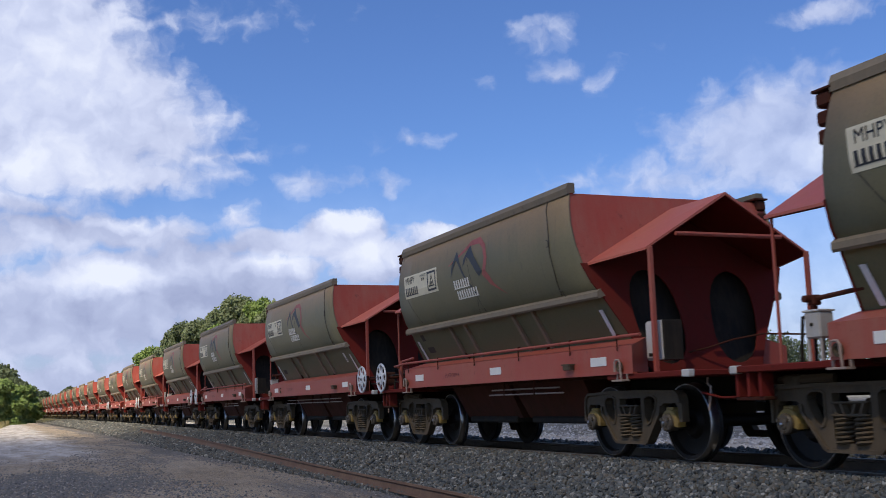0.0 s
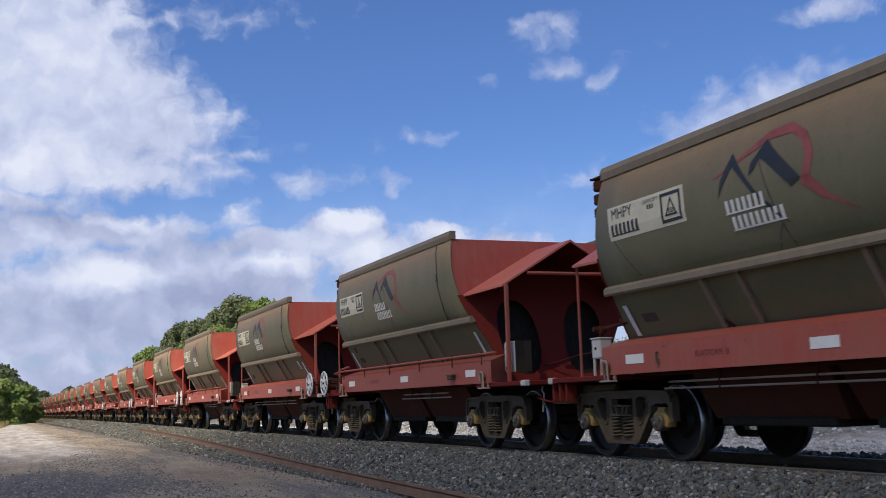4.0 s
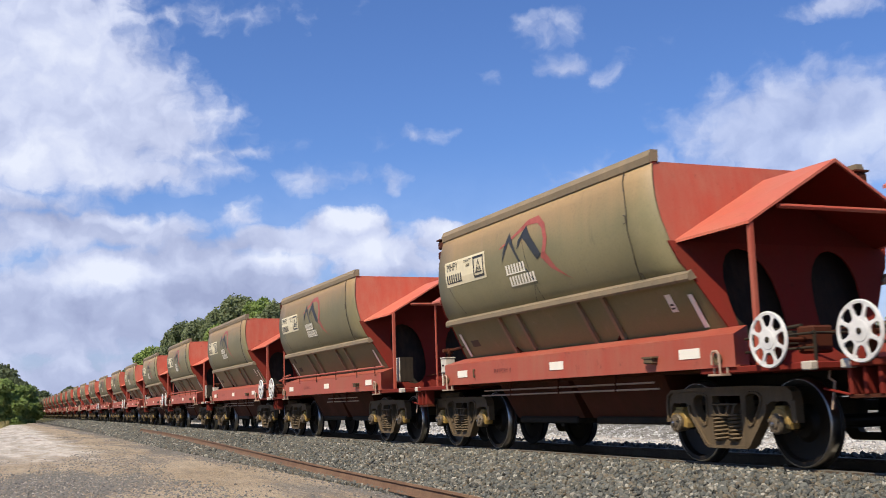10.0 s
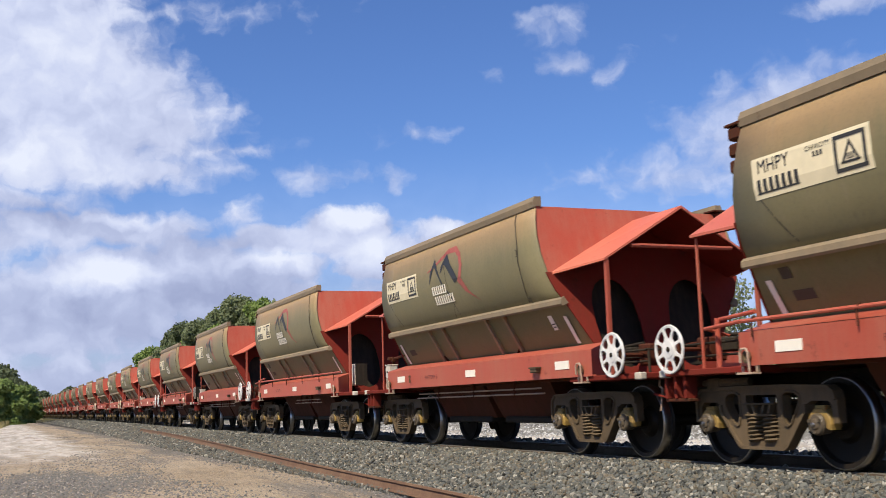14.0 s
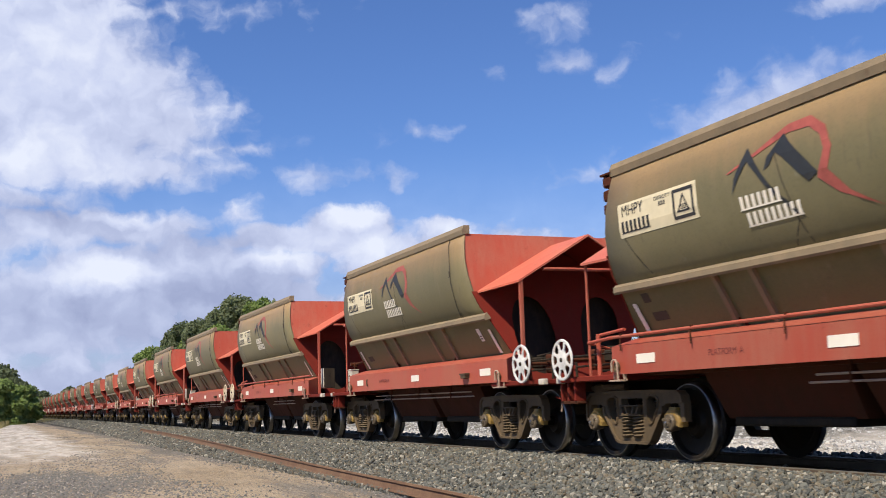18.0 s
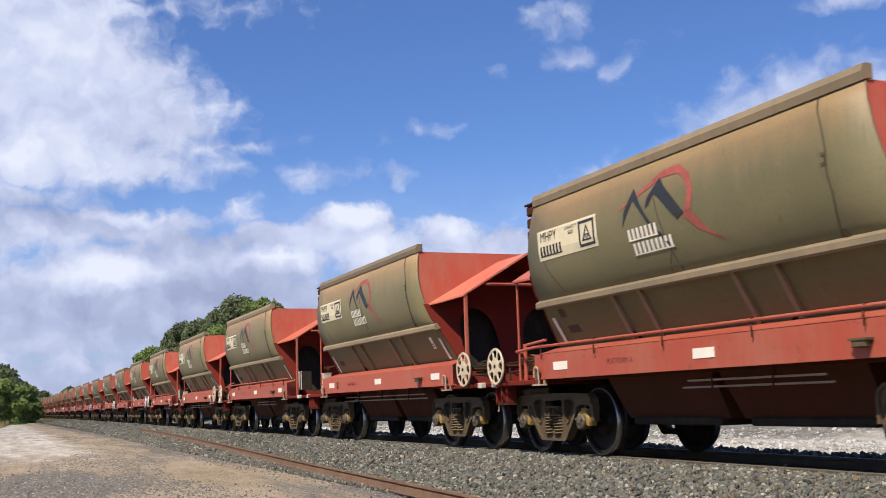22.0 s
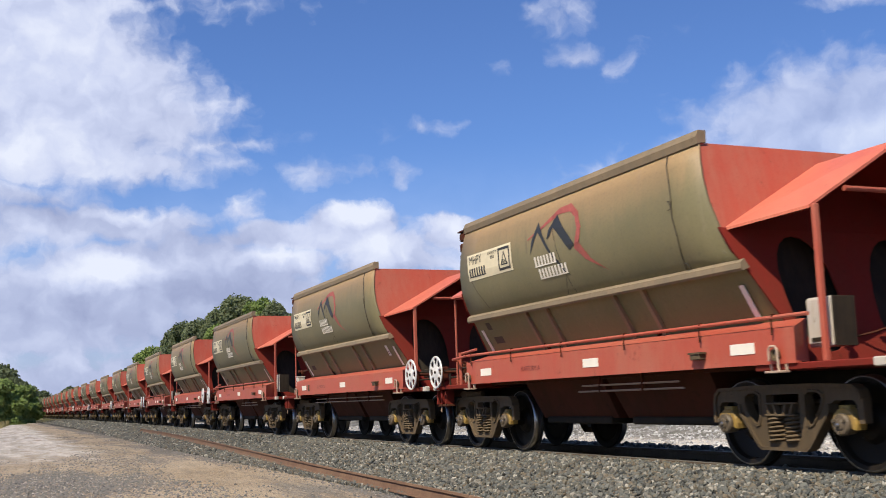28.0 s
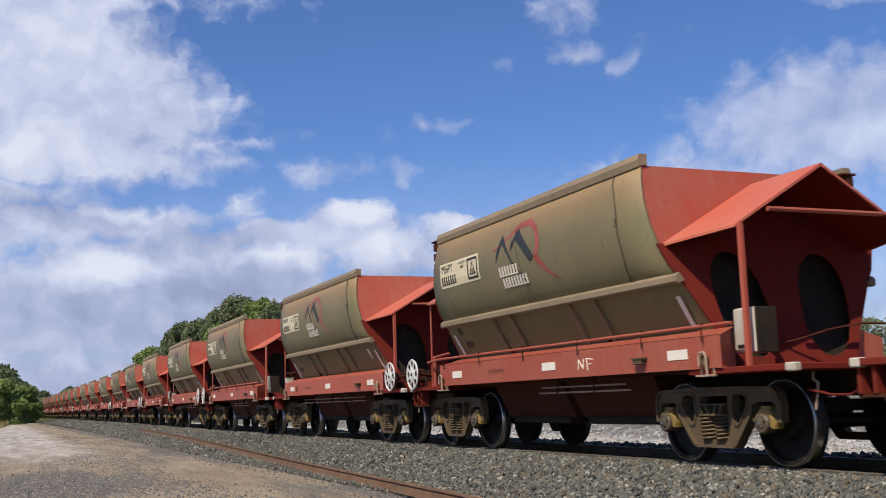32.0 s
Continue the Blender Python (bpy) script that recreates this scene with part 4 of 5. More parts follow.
    for a, b in zip(pts, pts[1:]):
        tube(hose, a, b, 0.026, 7)
    part("air_hose", hose, M_GRIME_SHADE, w, "black air hose between the wagons")
    rod = pipe([(-5.08, 1.02, 0.97), (-5.08, 1.03, 0.90), (-5.16, 1.04, 0.86), (-5.10, 1.04, 0.60)], 0.012, 6)
    part("hanging_rod", rod, M_PIPE, w, "thin pale bent rod below the deck")
    part("train_pipe", pipe([(-5.1, 1.12, 0.80), (-5.35, 1.05, 0.74), (-5.60, 1.05, 0.74), (-5.85, 1.12, 0.82)], 0.013, 6), M_SHADY, w, "thin red pipe under the coupling")
    gear = bmesh.new()
    add_box(gear, 4.42, 4.66, 0.86, 1.05, 0.80, 0.95, 0.02)
    tube(gear, (4.30, 1.0, 0.90), (4.80, 1.0, 0.90), 0.035)
    tube(gear, (4.05, 0.92, 0.90), (4.40, 1.02, 0.90), 0.05)
    part("brake_valve", gear, M_STEEL, w, "dusty brake valve under the deck")
    if railed:
        rail = part("sill_rail", tube(bmesh.new(), (-4.42, 1.45, 1.50), (3.50, 1.45, 1.50), 0.021, 8), M_RED, w, "red pipe rail along the sill")
        for x in (3.3, 1.87, 0.35, -1.22, -2.73, -3.9):
            b = tube(bmesh.new(), (x, 1.45, 1.50), (x, 1.45, 1.33), 0.010, 6)
            add_box(b, x - 0.05, x - 0.02, 1.43, 1.47, 1.505, 1.535, 0.004)
            part("rail_bracket", b, M_DULL, rail)
    for word, x in (("PLATFORM", 1.37), ("A" if railed else "B", 1.05)):
        txt = lettering(word, 0.098)
        for v in txt.verts:
            v.co = (x - v.co.x, 1.4235, 1.215 + v.co.y)
        part("platform_stencil", txt, M_STENCIL, w, "small faded stencilled lettering")
    # label plate and blotted-out patches on the lower panel
    def on_panel(x0, x1, z0, z1, thick):
        pl = bmesh.new()
        pl.faces.new([pl.verts.new((x, side_y(z) + 0.004, z)) for x, z in ((x0, z0), (x1, z0), (x1, z1), (x0, z1))])
        up = bmesh.ops.extrude_face_region(pl, geom=pl.faces[:])
        bmesh.ops.translate(pl, vec=(0, thick, 0), verts=[g for g in up["geom"] if isinstance(g, bmesh.types.BMVert)])
        return pl
    part("blotted_mark", on_panel(2.69, 2.98, 1.665, 1.765, 0.002), M_DARK, w, "dark painted-over patch")
    if railed:
        part("blotted_mark", on_panel(2.87, 3.02, 1.88, 1.99, 0.002), M_DARK, w, "dark painted-over patch")
    else:
        plate = part("label_plate", on_panel(-2.89, -2.78, 1.73, 1.93, 0.006), M_STRIP, w, "small pale label plate")
        for z in (1.74, 1.78):
            part("label_bar", on_panel(-2.87, -2.80, z + 0.02, z + 0.04, 0.009), M_INK, plate)
    # running gear
    wheel_bm, tread_bms = wheelset_meshes()
    wheel_me, tread_mes = mesh_of("wheelset", wheel_bm, M_WHEEL), [mesh_of("tread", q, M_TREAD, True) for q in tread_bms]
    for bxx in (-3.52, 3.71):
        bg = part("bogie", bolster(), M_STEEL, w, "dusty cast-steel bogie", at=(bxx, 0, 0))
        part("side_frame", sideframe(0.97, 1.07), M_STEEL, bg)
        part("side_frame", sideframe(-1.07, -0.97), M_STEEL, bg)
        part("spring_nest", spring_nest(1.04), M_STEEL, bg)
        shoe = bmesh.new()
        for x in (-0.42, 0.42):
            add_box(shoe, x - 0.035, x + 0.035, 0.70, 0.82, 0.36, 0.66, 0.01)
        tube(shoe, (-0.45, 0.86, 0.44), (0.45, 0.86, 0.44), 0.02)
        part("brake_rigging", shoe, M_GRIME_SHADE, bg)
        for x in (-0.865, 0.865):
            ws = new("wheelset", wheel_me)
            ws.parent = w
            ws.location = (bxx + x, 0, 0.462)
            for me_t in tread_mes:
                tr = new("tread", me_t)
                tr.parent = ws
                tagged(tr, "bright polished wheel tread")
            ad = lathe([(0.10, 0.97), (0.158, 0.97), (0.158, 1.085), (0.148, 1.10), (0.10, 1.10)], 18)
            bmesh.ops.delete(ad, geom=[v for v in ad.verts if v.co.z < -0.07], context="VERTS")
            add_box(ad, -0.07, 0.07, 1.0, 1.08, 0.12, 0.18, 0.01)
            part("bearing_adapter", ad, M_YELLOW, bg, "worn yellow bearing adapter", at=(x, 0, 0.462))
            cp = lathe([(0.095, 1.0), (0.106, 1.10), (0.106, 1.13), (0.092, 1.148), (0.06, 1.150), (0.045, 1.165), (0.02, 1.168)], 20)
            for i in range(3):
                a = 2 * math.pi * i / 3 + 0.5
                bmesh.ops.create_cone(cp, cap_ends=True, segments=6, radius1=0.02, radius2=0.02, depth=0.03,
                                      matrix=Matrix.Translation((0.074 * math.cos(a), 1.154, 0.074 * math.sin(a))) @ Matrix.Rotation(radians(90), 4, "X"))
            cap = part("bearing_cap", cp, M_CAP, bg, "", at=(x, 0, 0.462))
            part("locking_bolt", lathe([(0.020, 1.165), (0.020, 1.182), (0.010, 1.188)], 8), M_TREAD, cap, "bright steel bolt")
    return w


# ---- ground, ballast and track ----
def bed(d):
    """Height of the ground at d metres to the side of the track's middle, + towards the camera."""
    a = abs(d)
    if a < 1.3:
        return -0.165 + 0.105 * smooth(0.76, 0.86, a)
    if d > 0:
        return -0.060 - 0.330 * smooth(1.1, 3.45, a)
    return -0.060 - 0.240 * smooth(1.75, 3.0, a)


def lift(x, y):
    """Gentle swells of the ground beyond the ballast."""
    d = y - centre(x)
    far = smooth(3.0, 6.0, abs(d))
    z = far * 0.05 * noise.noise((x * 0.23, y * 0.23, 0.0)) + far * 0.018 * noise.noise((x * 1.1, y * 1.1, 3.0))
    if d < -3:
        z += smooth(3.0, 4.2, -d) * (0.09 * noise.noise((x * 0.9, y * 0.9, 5.0)) + 0.05 * noise.noise((x * 2.3, y * 2.3, 9.0)))
    if d < -8:
        z += 0.55 * smooth(7.5, 13, -d)
    if d > 9 and x > 30:
        z += 0.25 * smooth(9, 14, d) * smooth(30, 60, x)
    return z


def graded(dense0, dense1, step, far0, far1):
    """Even steps in the middle, growing ones outwards."""
    mid = list(np.arange(dense0, dense1 + 1e-6, step))
    out, s = [], step
    v = dense1
    while v < far1:
        s *= 1.22
        v += s
        out.append(min(v, far1))
    low, s, v = [], step, dense0
    while v > far0:
        s *= 1.22
        v -= s
        low.append(max(v, far0))
    return low[::-1] + mid + out


gx = graded(4, 62, 0.35, -3300, 3300)
gx = sorted(set(gx + list(np.arange(64, 340, 4.0))))
gd = graded(-9.0, 10.0, 0.1, -3300, 3300)
verts, faces = [], []
for x in gx:
    c = centre(x) if x < 420 else centre(420)
    for d in gd:
        near = 1.0 - smooth(200, 420, abs(d))
        y = d + c * near
        verts.append((x, y, bed(d) + lift(x, y)))
nd = len(gd)
for i in range(len(gx) - 1):
    for j in range(nd - 1):
        faces.append((i * nd + j, (i + 1) * nd + j, (i + 1) * nd + j + 1, i * nd + j + 1))
me = bpy.data.meshes.new("ground")
me.from_pydata(verts, [], faces)
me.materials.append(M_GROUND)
for f in me.polygons:
    f.use_smooth = True
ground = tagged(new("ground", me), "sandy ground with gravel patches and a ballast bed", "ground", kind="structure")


def rail_section():
    return [(-0.065, -0.16), (0.065, -0.16), (0.065, -0.145), (0.012, -0.125), (0.010, -0.045), (0.034, -0.035), (0.036, -0.008), (0.028, 0.0),
            (-0.028, 0.0), (-0.036, -0.008), (-0.034, -0.035), (-0.010, -0.045), (-0.012, -0.125), (-0.065, -0.145)]


def track_rail(off):
    xs = sorted(set(list(np.arange(-360, 20, 20.0)) + list(np.arange(20, 100, 3.0)) + list(np.arange(100, 700, 10.0))))
    sec = rail_section()
    n = len(sec)
    vs = [(x, centre(x) + off + y, z) for x in xs for y, z in sec]
    fs = [(i * n + k, i * n + (k + 1) % n, (i + 1) * n + (k + 1) % n, (i + 1) * n + k) for i in range(len(xs) - 1) for k in range(n)]
    me = bpy.data.meshes.new("rail")
    me.from_pydata(vs, [], fs)
    me.materials.append(M_RAILSIDE)
    me.materials.append(M_RAILTOP)
    for i, f in enumerate(me.polygons):
        if i % n in (7, 8, 6):
            f.material_index = 1
    ob = new("rail", me)
    return tagged(ob, "steel rail with a worn bright head on ballast", "rail", "running rails", kind="structure")


for off in (0.7535, -0.7535):
    track_rail(off)

# the old rail that lies at the foot of the ballast
old = bmesh.new()
sec = [(y, z + 0.16) for y, z in rail_section()]
spine = [(x, 3.62 - 0.0545 * (x - 12) + 0.00036 * (x - 12) ** 2) for x in (9.0 + 1.5 * i for i in range(31))]
rings = []
for x, y in spine:
    z0 = bed(y - centre(x)) + lift(x, y) + 0.004
    rings.append([old.verts.new((x, y + a * 0.96 - b * 0.28, z0 + 0.012 + b * 0.94 + a * 0.28)) for a, b in sec])
for p, q in zip(rings, rings[1:]):
    for k in range(len(sec)):
        old.faces.new((p[k], p[(k + 1) % len(sec)], q[(k + 1) % len(sec)], q[k]))
old.faces.new(rings[0][::-1])
old.faces.new(rings[-1])
ob = new("spare_rail", mesh_of("spare_rail", old, M_OLDRAIL))
tagged(ob, "rust-brown spare rail lying beside the ballast", "rail")

# ---- the train ----
railed = wagon(True)
plain_one = wagon(False)
FAR = 36            # from here on the wagons stay more than sixty metres off
PIECES = {M_OLIVE: "hopper_body", M_RIM: "rim_and_ridge", M_RED: "red_frame", M_DULL: "underframe", M_HOOD: "hood", M_SHADY: "end_wall", M_STEEL: "bogie_frame",
          M_GRIME_SHADE: "running_gear", M_WHEEL: "wheels", M_TREAD: "treads", M_YELLOW: "bearing_adapters", M_CAP: "bearing_caps", M_MARK: "white_marks", M_HAND: "brake_wheel", 
          M_SIGN: "sign_panel", M_INK: "sign_writing", M_PEAK: "dark_peaks", M_LOGO: "red_sweep", M_CABIN: "control_box", M_STRIP: "pale_strips", M_PIPE: "pale_pipes",
          M_DARK: "dark_marks", M_STENCIL: "stencil"}


def joined(source):
    """The same wagon for the far end of the train, its parts joined by what they are made of."""
    root = new("hopper_wagon")
    heaps = {}
    for o in source.children_recursive:
        m, p = o.matrix_basis.copy(), o.parent
        while p is not source:
            m, p = p.matrix_basis @ m, p.parent
        heap = heaps.setdefault(o.data.materials[0], ([], []))
        base = len(heap[0])
        heap[0].extend((m @ v.co)[:] for v in o.data.vertices)
        heap[1].extend([base + i for i in f.vertices] for f in o.data.polygons)
    for material, (vs, fs) in heaps.items():
        me = bpy.data.meshes.new(PIECES[material])
        me.from_pydata(vs, [], fs)
        me.materials.append(material)
        new(PIECES[material], me).parent = root
    return root


far_railed, far_plain = joined(railed), joined(plain_one)
wagons = []
for k in range(FIRST, FIRST + COUNT):
    source = railed if k % 2 == 0 else plain_one
    if k >= FAR:
        source = far_railed if k % 2 == 0 else far_plain
    if k in (0, 1, FAR, FAR + 1):
        wagons.append((k, source))
    else:
        wagons.append((k, copy_thing(source, Matrix.Identity(4))))
for k, w in wagons:
    if k % 2 == 0:
        tagged(w, "olive and red hopper wagon with a pipe rail along its sill", "wagon", "train of hopper wagons")
    else:
        tagged(w, "olive and red hopper wagon with stencilled sill and no side rail", "wagon", "train of hopper wagons")

    if 18 <= k <= 23:  # these carry older, soiled brake wheels
        for ob in w.children:
            if ob.name.split(".")[0] == "brake_wheel":
                ob.material_slots[0].link = "OBJECT"
                ob.material_slots[0].material = M_HAND_OLD
                tagged(ob, "soiled cream hand-brake wheel")
    if k == 30:  # somebody has scrawled on its sill
        scrawl = [[(-1.18, 1.14), (-1.20, 1.27), (-1.31, 1.15), (-1.33, 1.28)], [(-1.40, 1.27), (-1.43, 1.13)], [(-1.39, 1.28), (-1.56, 1.26)], [(-1.41, 1.20), (-1.52, 1.21)]]
        for line in scrawl:
            part("chalk_mark", pipe([(x, 1.4215, z) for x, z in line], 0.007, 5), M_MARK, w, "white chalk scrawl")


# ---- trees ----
def leaf_cloud(rng, blobs, count, size):
    """Many small bent leaf clumps on the shells of the blobs, as vertex and face arrays."""
    blobs = np.array(blobs, float)
    weight = (blobs[:, 3] * blobs[:, 4])
    pick = rng.choice(len(blobs), count, p=weight / weight.sum())
    u = rng.normal(size=(count, 3))
    u /= np.linalg.norm(u, axis=1)[:, None]
    rad = 0.62 + 0.46 * rng.random(count) ** 0.7
    rad *= 1 + 0.16 * np.sin(u[:, 0] * 5 + pick) * np.cos(u[:, 1] * 6 + pick * 2)
    c = blobs[pick]
    p = c[:, :3] + u * rad[:, None] * np.stack([c[:, 3], c[:, 3], c[:, 4]], 1)
    s = size * (0.5 + rng.random(count))
    n = u * 0.7 + rng.normal(size=(count, 3)) * 0.6
    n /= np.linalg.norm(n, axis=1)[:, None]
    t = np.cross(n, rng.normal(size=(count, 3)))
    t /= np.linalg.norm(t, axis=1)[:, None]
    b = np.cross(n, t)
    corners = []
    for k, (a, bb, cc) in enumerate(((-1, -0.55, 0.0), (0.1, -0.75, 0.25), (1, -0.1, 0.0), (0.45, 0.7, -0.2), (-0.5, 0.75, 0.2))):
        jig = 1 + 0.45 * (rng.random(count) - 0.5)
        corners.append(p + (t * a + b * bb + n * cc) * (s * jig)[:, None])
    v = np.stack(corners, 1).reshape(-1, 3)
    f = np.arange(count * 5).reshape(-1, 5)
    return v, f


def limb(bm, a, b, r0, r1, sides=7):
    a, b = Vector(a), Vector(b)
    d = b - a
    m = Matrix.Translation((a + b) / 2) @ d.to_track_quat("Z", "Y").to_matrix().to_4x4()
    bmesh.ops.create_cone(bm, cap_ends=True, segments=sides, radius1=r0, radius2=r1, depth=d.length, matrix=m)


def tree(x, y, height, spread, material, seed, label, leaves=2600, low=0.25, name="tree", size=0.24, category="tree"):
    """A tapered trunk with limbs and an uneven crown of leaf clumps. low: where the crown starts, as a share of the height."""
    rng = np.random.default_rng(seed)
    z0 = bed(y - centre(min(x, 420))) + lift(x, y) - 0.05
    root = new(name)
    root.location = (x, y, z0)
    blobs = []
    n = 11
    for i in range(n):
        a = rng.random() * 6.283
        h = low + (0.95 - low) * (i + 0.5) / n
        wide = spread * (0.35 + 0.65 * math.sin(math.pi * min(0.92, 0.18 + 0.8 * (h - low) / (1 - low))))
        d = wide * (0.25 + 0.55 * rng.random())
        r = spread * (0.30 + 0.22 * rng.random())
        blobs.append((d * math.cos(a), d * math.sin(a), height * h - 0.1 * r, r, r * (0.62 + 0.2 * rng.random())))
    blobs.append((0, 0, height * 0.86, spread * 0.42, height * 0.13))
    bm = bmesh.new()
    fork = height * max(low, 0.12)
    bend = Vector((rng.normal() * 0.2, rng.normal() * 0.2, fork))
    limb(bm, (0, 0, 0), bend, 0.024 * height, 0.018 * height, 9)
    limb(bm, bend, (bend.x * 1.5, bend.y * 1.5, height * 0.8), 0.018 * height, 0.005 * height)
    for q in blobs[:9]:
        t = 0.15 + 0.6 * rng.random()
        start = bend + Vector((0, 0, (height * 0.8 - fork) * t * 0.6))
        limb(bm, start, q[:3], 0.009 * height, 0.003 * height, 6)
    part("trunk", bm, M_BARK, root, "grey-brown bark")
    v, f = leaf_cloud(rng, blobs, leaves, size)
    me = bpy.data.meshes.new("crown")
    me.from_pydata(v.tolist(), [], f.tolist())
    me.materials.append(material)
    crown = new("crown", me)
    crown.parent = root
    return tagged(root, label, category)


def tree_at(right, dist, top, width, material, seed, label, **more):
    """A tree at dist metres ahead, right metres to the right for each metre ahead; top and width are slopes seen from the eye."""
    return tree(dist, EYE[1] - right * dist, EYE[2] + top * dist + 0.38, width * dist, material, seed, label, **more)


G1 = "round-crowned green eucalypt beyond the railway line"
for i, (r, dist, top, width, mat) in enumerate((
        (0.118, 118, 0.060, 0.026, M_LEAF_BRIGHT), (0.151, 122, 0.076, 0.020, M_LEAF_DARK), (0.158, 112, 0.083, 0.026, M_LEAF_DARK),
        (0.172, 105, 0.086, 0.030, M_LEAF), (0.204, 100, 0.1045, 0.036, M_LEAF), (0.232, 97, 0.1015, 0.030, M_LEAF_BRIGHT),
        (0.190, 92, 0.080, 0.032, M_LEAF_BRIGHT), (0.187, 102, 0.094, 0.026, M_LEAF), (0.218, 99, 0.101, 0.028, M_LEAF), (0.165, 108, 0.080, 0.024, M_LEAF_BRIGHT), (0.242, 94, 0.098, 0.028, M_LEAF), (0.255, 104, 0.085, 0.03, M_LEAF), (0.150, 100, 0.058, 0.03, M_LEAF),
        (0.285, 110, 0.060, 0.03, M_LEAF_DARK), (0.102, 128, 0.040, 0.016, M_LEAF))):
    tree_at(r + (0.011 if r < 0.13 else 0.0), dist, top * 0.955, width * 0.86, mat, 40 + i, G1, leaves=14000, low=0.14, size=0.105)
G2 = "dark bushy tree at the bend beside the line"
for i, (r, dist, top, width, mat) in enumerate((
        (-0.030, 200, 0.058, 0.026, M_LEAF_DARK), (0.000, 190, 0.050, 0.022, M_LEAF_DARK), (0.014, 185, 0.037, 0.016, M_LEAF_DARK),
        (0.026, 215, 0.028, 0.016, M_LEAF_GREY), (0.034, 235, 0.021, 0.014, M_LEAF_DARK), (-0.012, 150, 0.040, 0.022, M_LEAF_BRIGHT),
        (0.004, 140, 0.034, 0.020, M_LEAF_BRIGHT), (0.018, 160, 0.029, 0.018, M_LEAF_BRIGHT), (0.026, 178, 0.020, 0.012, M_LEAF_BRIGHT))):
    tree_at(r, dist, top * 0.86, width * 0.88, mat, 70 + i, G2 if mat is M_LEAF_DARK else "leafy green roadside bush", leaves=6500, low=0.03, size=0.20)
for i, (r, dist, top, width) in enumerate(((0.002, 152, 0.017, 0.014), (0.016, 158, 0.013, 0.012), (0.024, 166, 0.009, 0.009), (-0.006, 146, 0.014, 0.013))):
    tree_at(r, dist, top, width, M_LEAF_GREY if i == 3 else M_LEAF_BRIGHT, 90 + i, "pale grey-green shrub on the roadside" if i == 3 else "fresh green shrub on the roadside", leaves=4200, low=0.02, size=0.13, name="shrub", category="shrub")
tree_at(0.0575, 300, 0.0225, 0.0075, M_LEAF_DARK, 97, "small lone tree behind the train", leaves=900, low=0.55, size=0.4)
tree_at(0.0480, 330, 0.0130, 0.0120, M_LEAF_DARK, 98, "low dark tree behind the train", leaves=900, low=0.05, size=0.5)
for i, (r, dist, top, width) in enumerate(((0.735, 34, 0.112, 0.062), (0.86, 40, 0.045, 0.06), (0.70, 48, 0.075, 0.06), (0.62, 60, 0.05, 0.05), (0.98, 38, 0.07, 0.06), (0.52, 75, 0.045, 0.05), (0.43, 90, 0.042, 0.05))):
    tree_at(r, dist, top, width, M_LEAF if i % 2 else M_LEAF_GREY, 110 + i, "scrubby open-branched tree across the line", leaves=7500, low=0.2, size=0.055)


# dry grass at the roadside
def grass_strip():
    rng = np.random.default_rng(5)
    n = 16000
    x = 95 + 110 * rng.random(n)
    y = 8.4 + rng.random(n) * 9 - (x - 95) * 0.035
    keep = np.sin(x * 0.3) + np.sin(y * 1.3 + x * 0.1) > -0.7
    x, y = x[keep], y[keep]
    z = np.array([bed(b - centre(a)) + lift(a, b) for a, b in zip(x, y)])
    h = 0.25 + 0.4 * rng.random(len(x))
    a = rng.random(len(x)) * 6.283
    w = 0.10
    base = np.stack([x, y, z - 0.02], 1)
    side = np.stack([np.cos(a), np.sin(a), 0 * a], 1) * w
    lean = np.stack([rng.normal(size=len(x)) * 0.12, rng.normal(size=len(x)) * 0.12, h], 1)
    v = np.stack([base - side, base + side, base + lean], 1).reshape(-1, 3)
    me = bpy.data.meshes.new("dry_grass")
    me.from_pydata(v.tolist(), [], np.arange(len(v)).reshape(-1, 3).tolist())
    me.materials.append(M_GRASS)
    tagged(new("dry_grass", me), "dry straw-coloured grass along the roadside", "grass", kind="stuff")


grass_strip()


# far woods along the horizon
def far_woods():
    rng = np.random.default_rng(8)
    blobs = []
    for i in range(150):
        a = radians(-70 + 140 * rng.random())
        r = 420 + 500 * rng.random()
        blobs.append((r * math.cos(a), r * math.sin(a), 2.0 + 2.0 * rng.random(), 9 + 9 * rng.random(), 4.0 + 2.5 * rng.random()))
    v, f = leaf_cloud(rng, blobs, 16000, 1.3)
    me = bpy.data.meshes.new("far_woods")
    me.from_pydata(v.tolist(), [], f.tolist())
    me.materials.append(M_LEAF_DARK)
    tagged(new("far_woods", me), "distant dark green bushland on the horizon", "woods", kind="stuff")


far_woods()


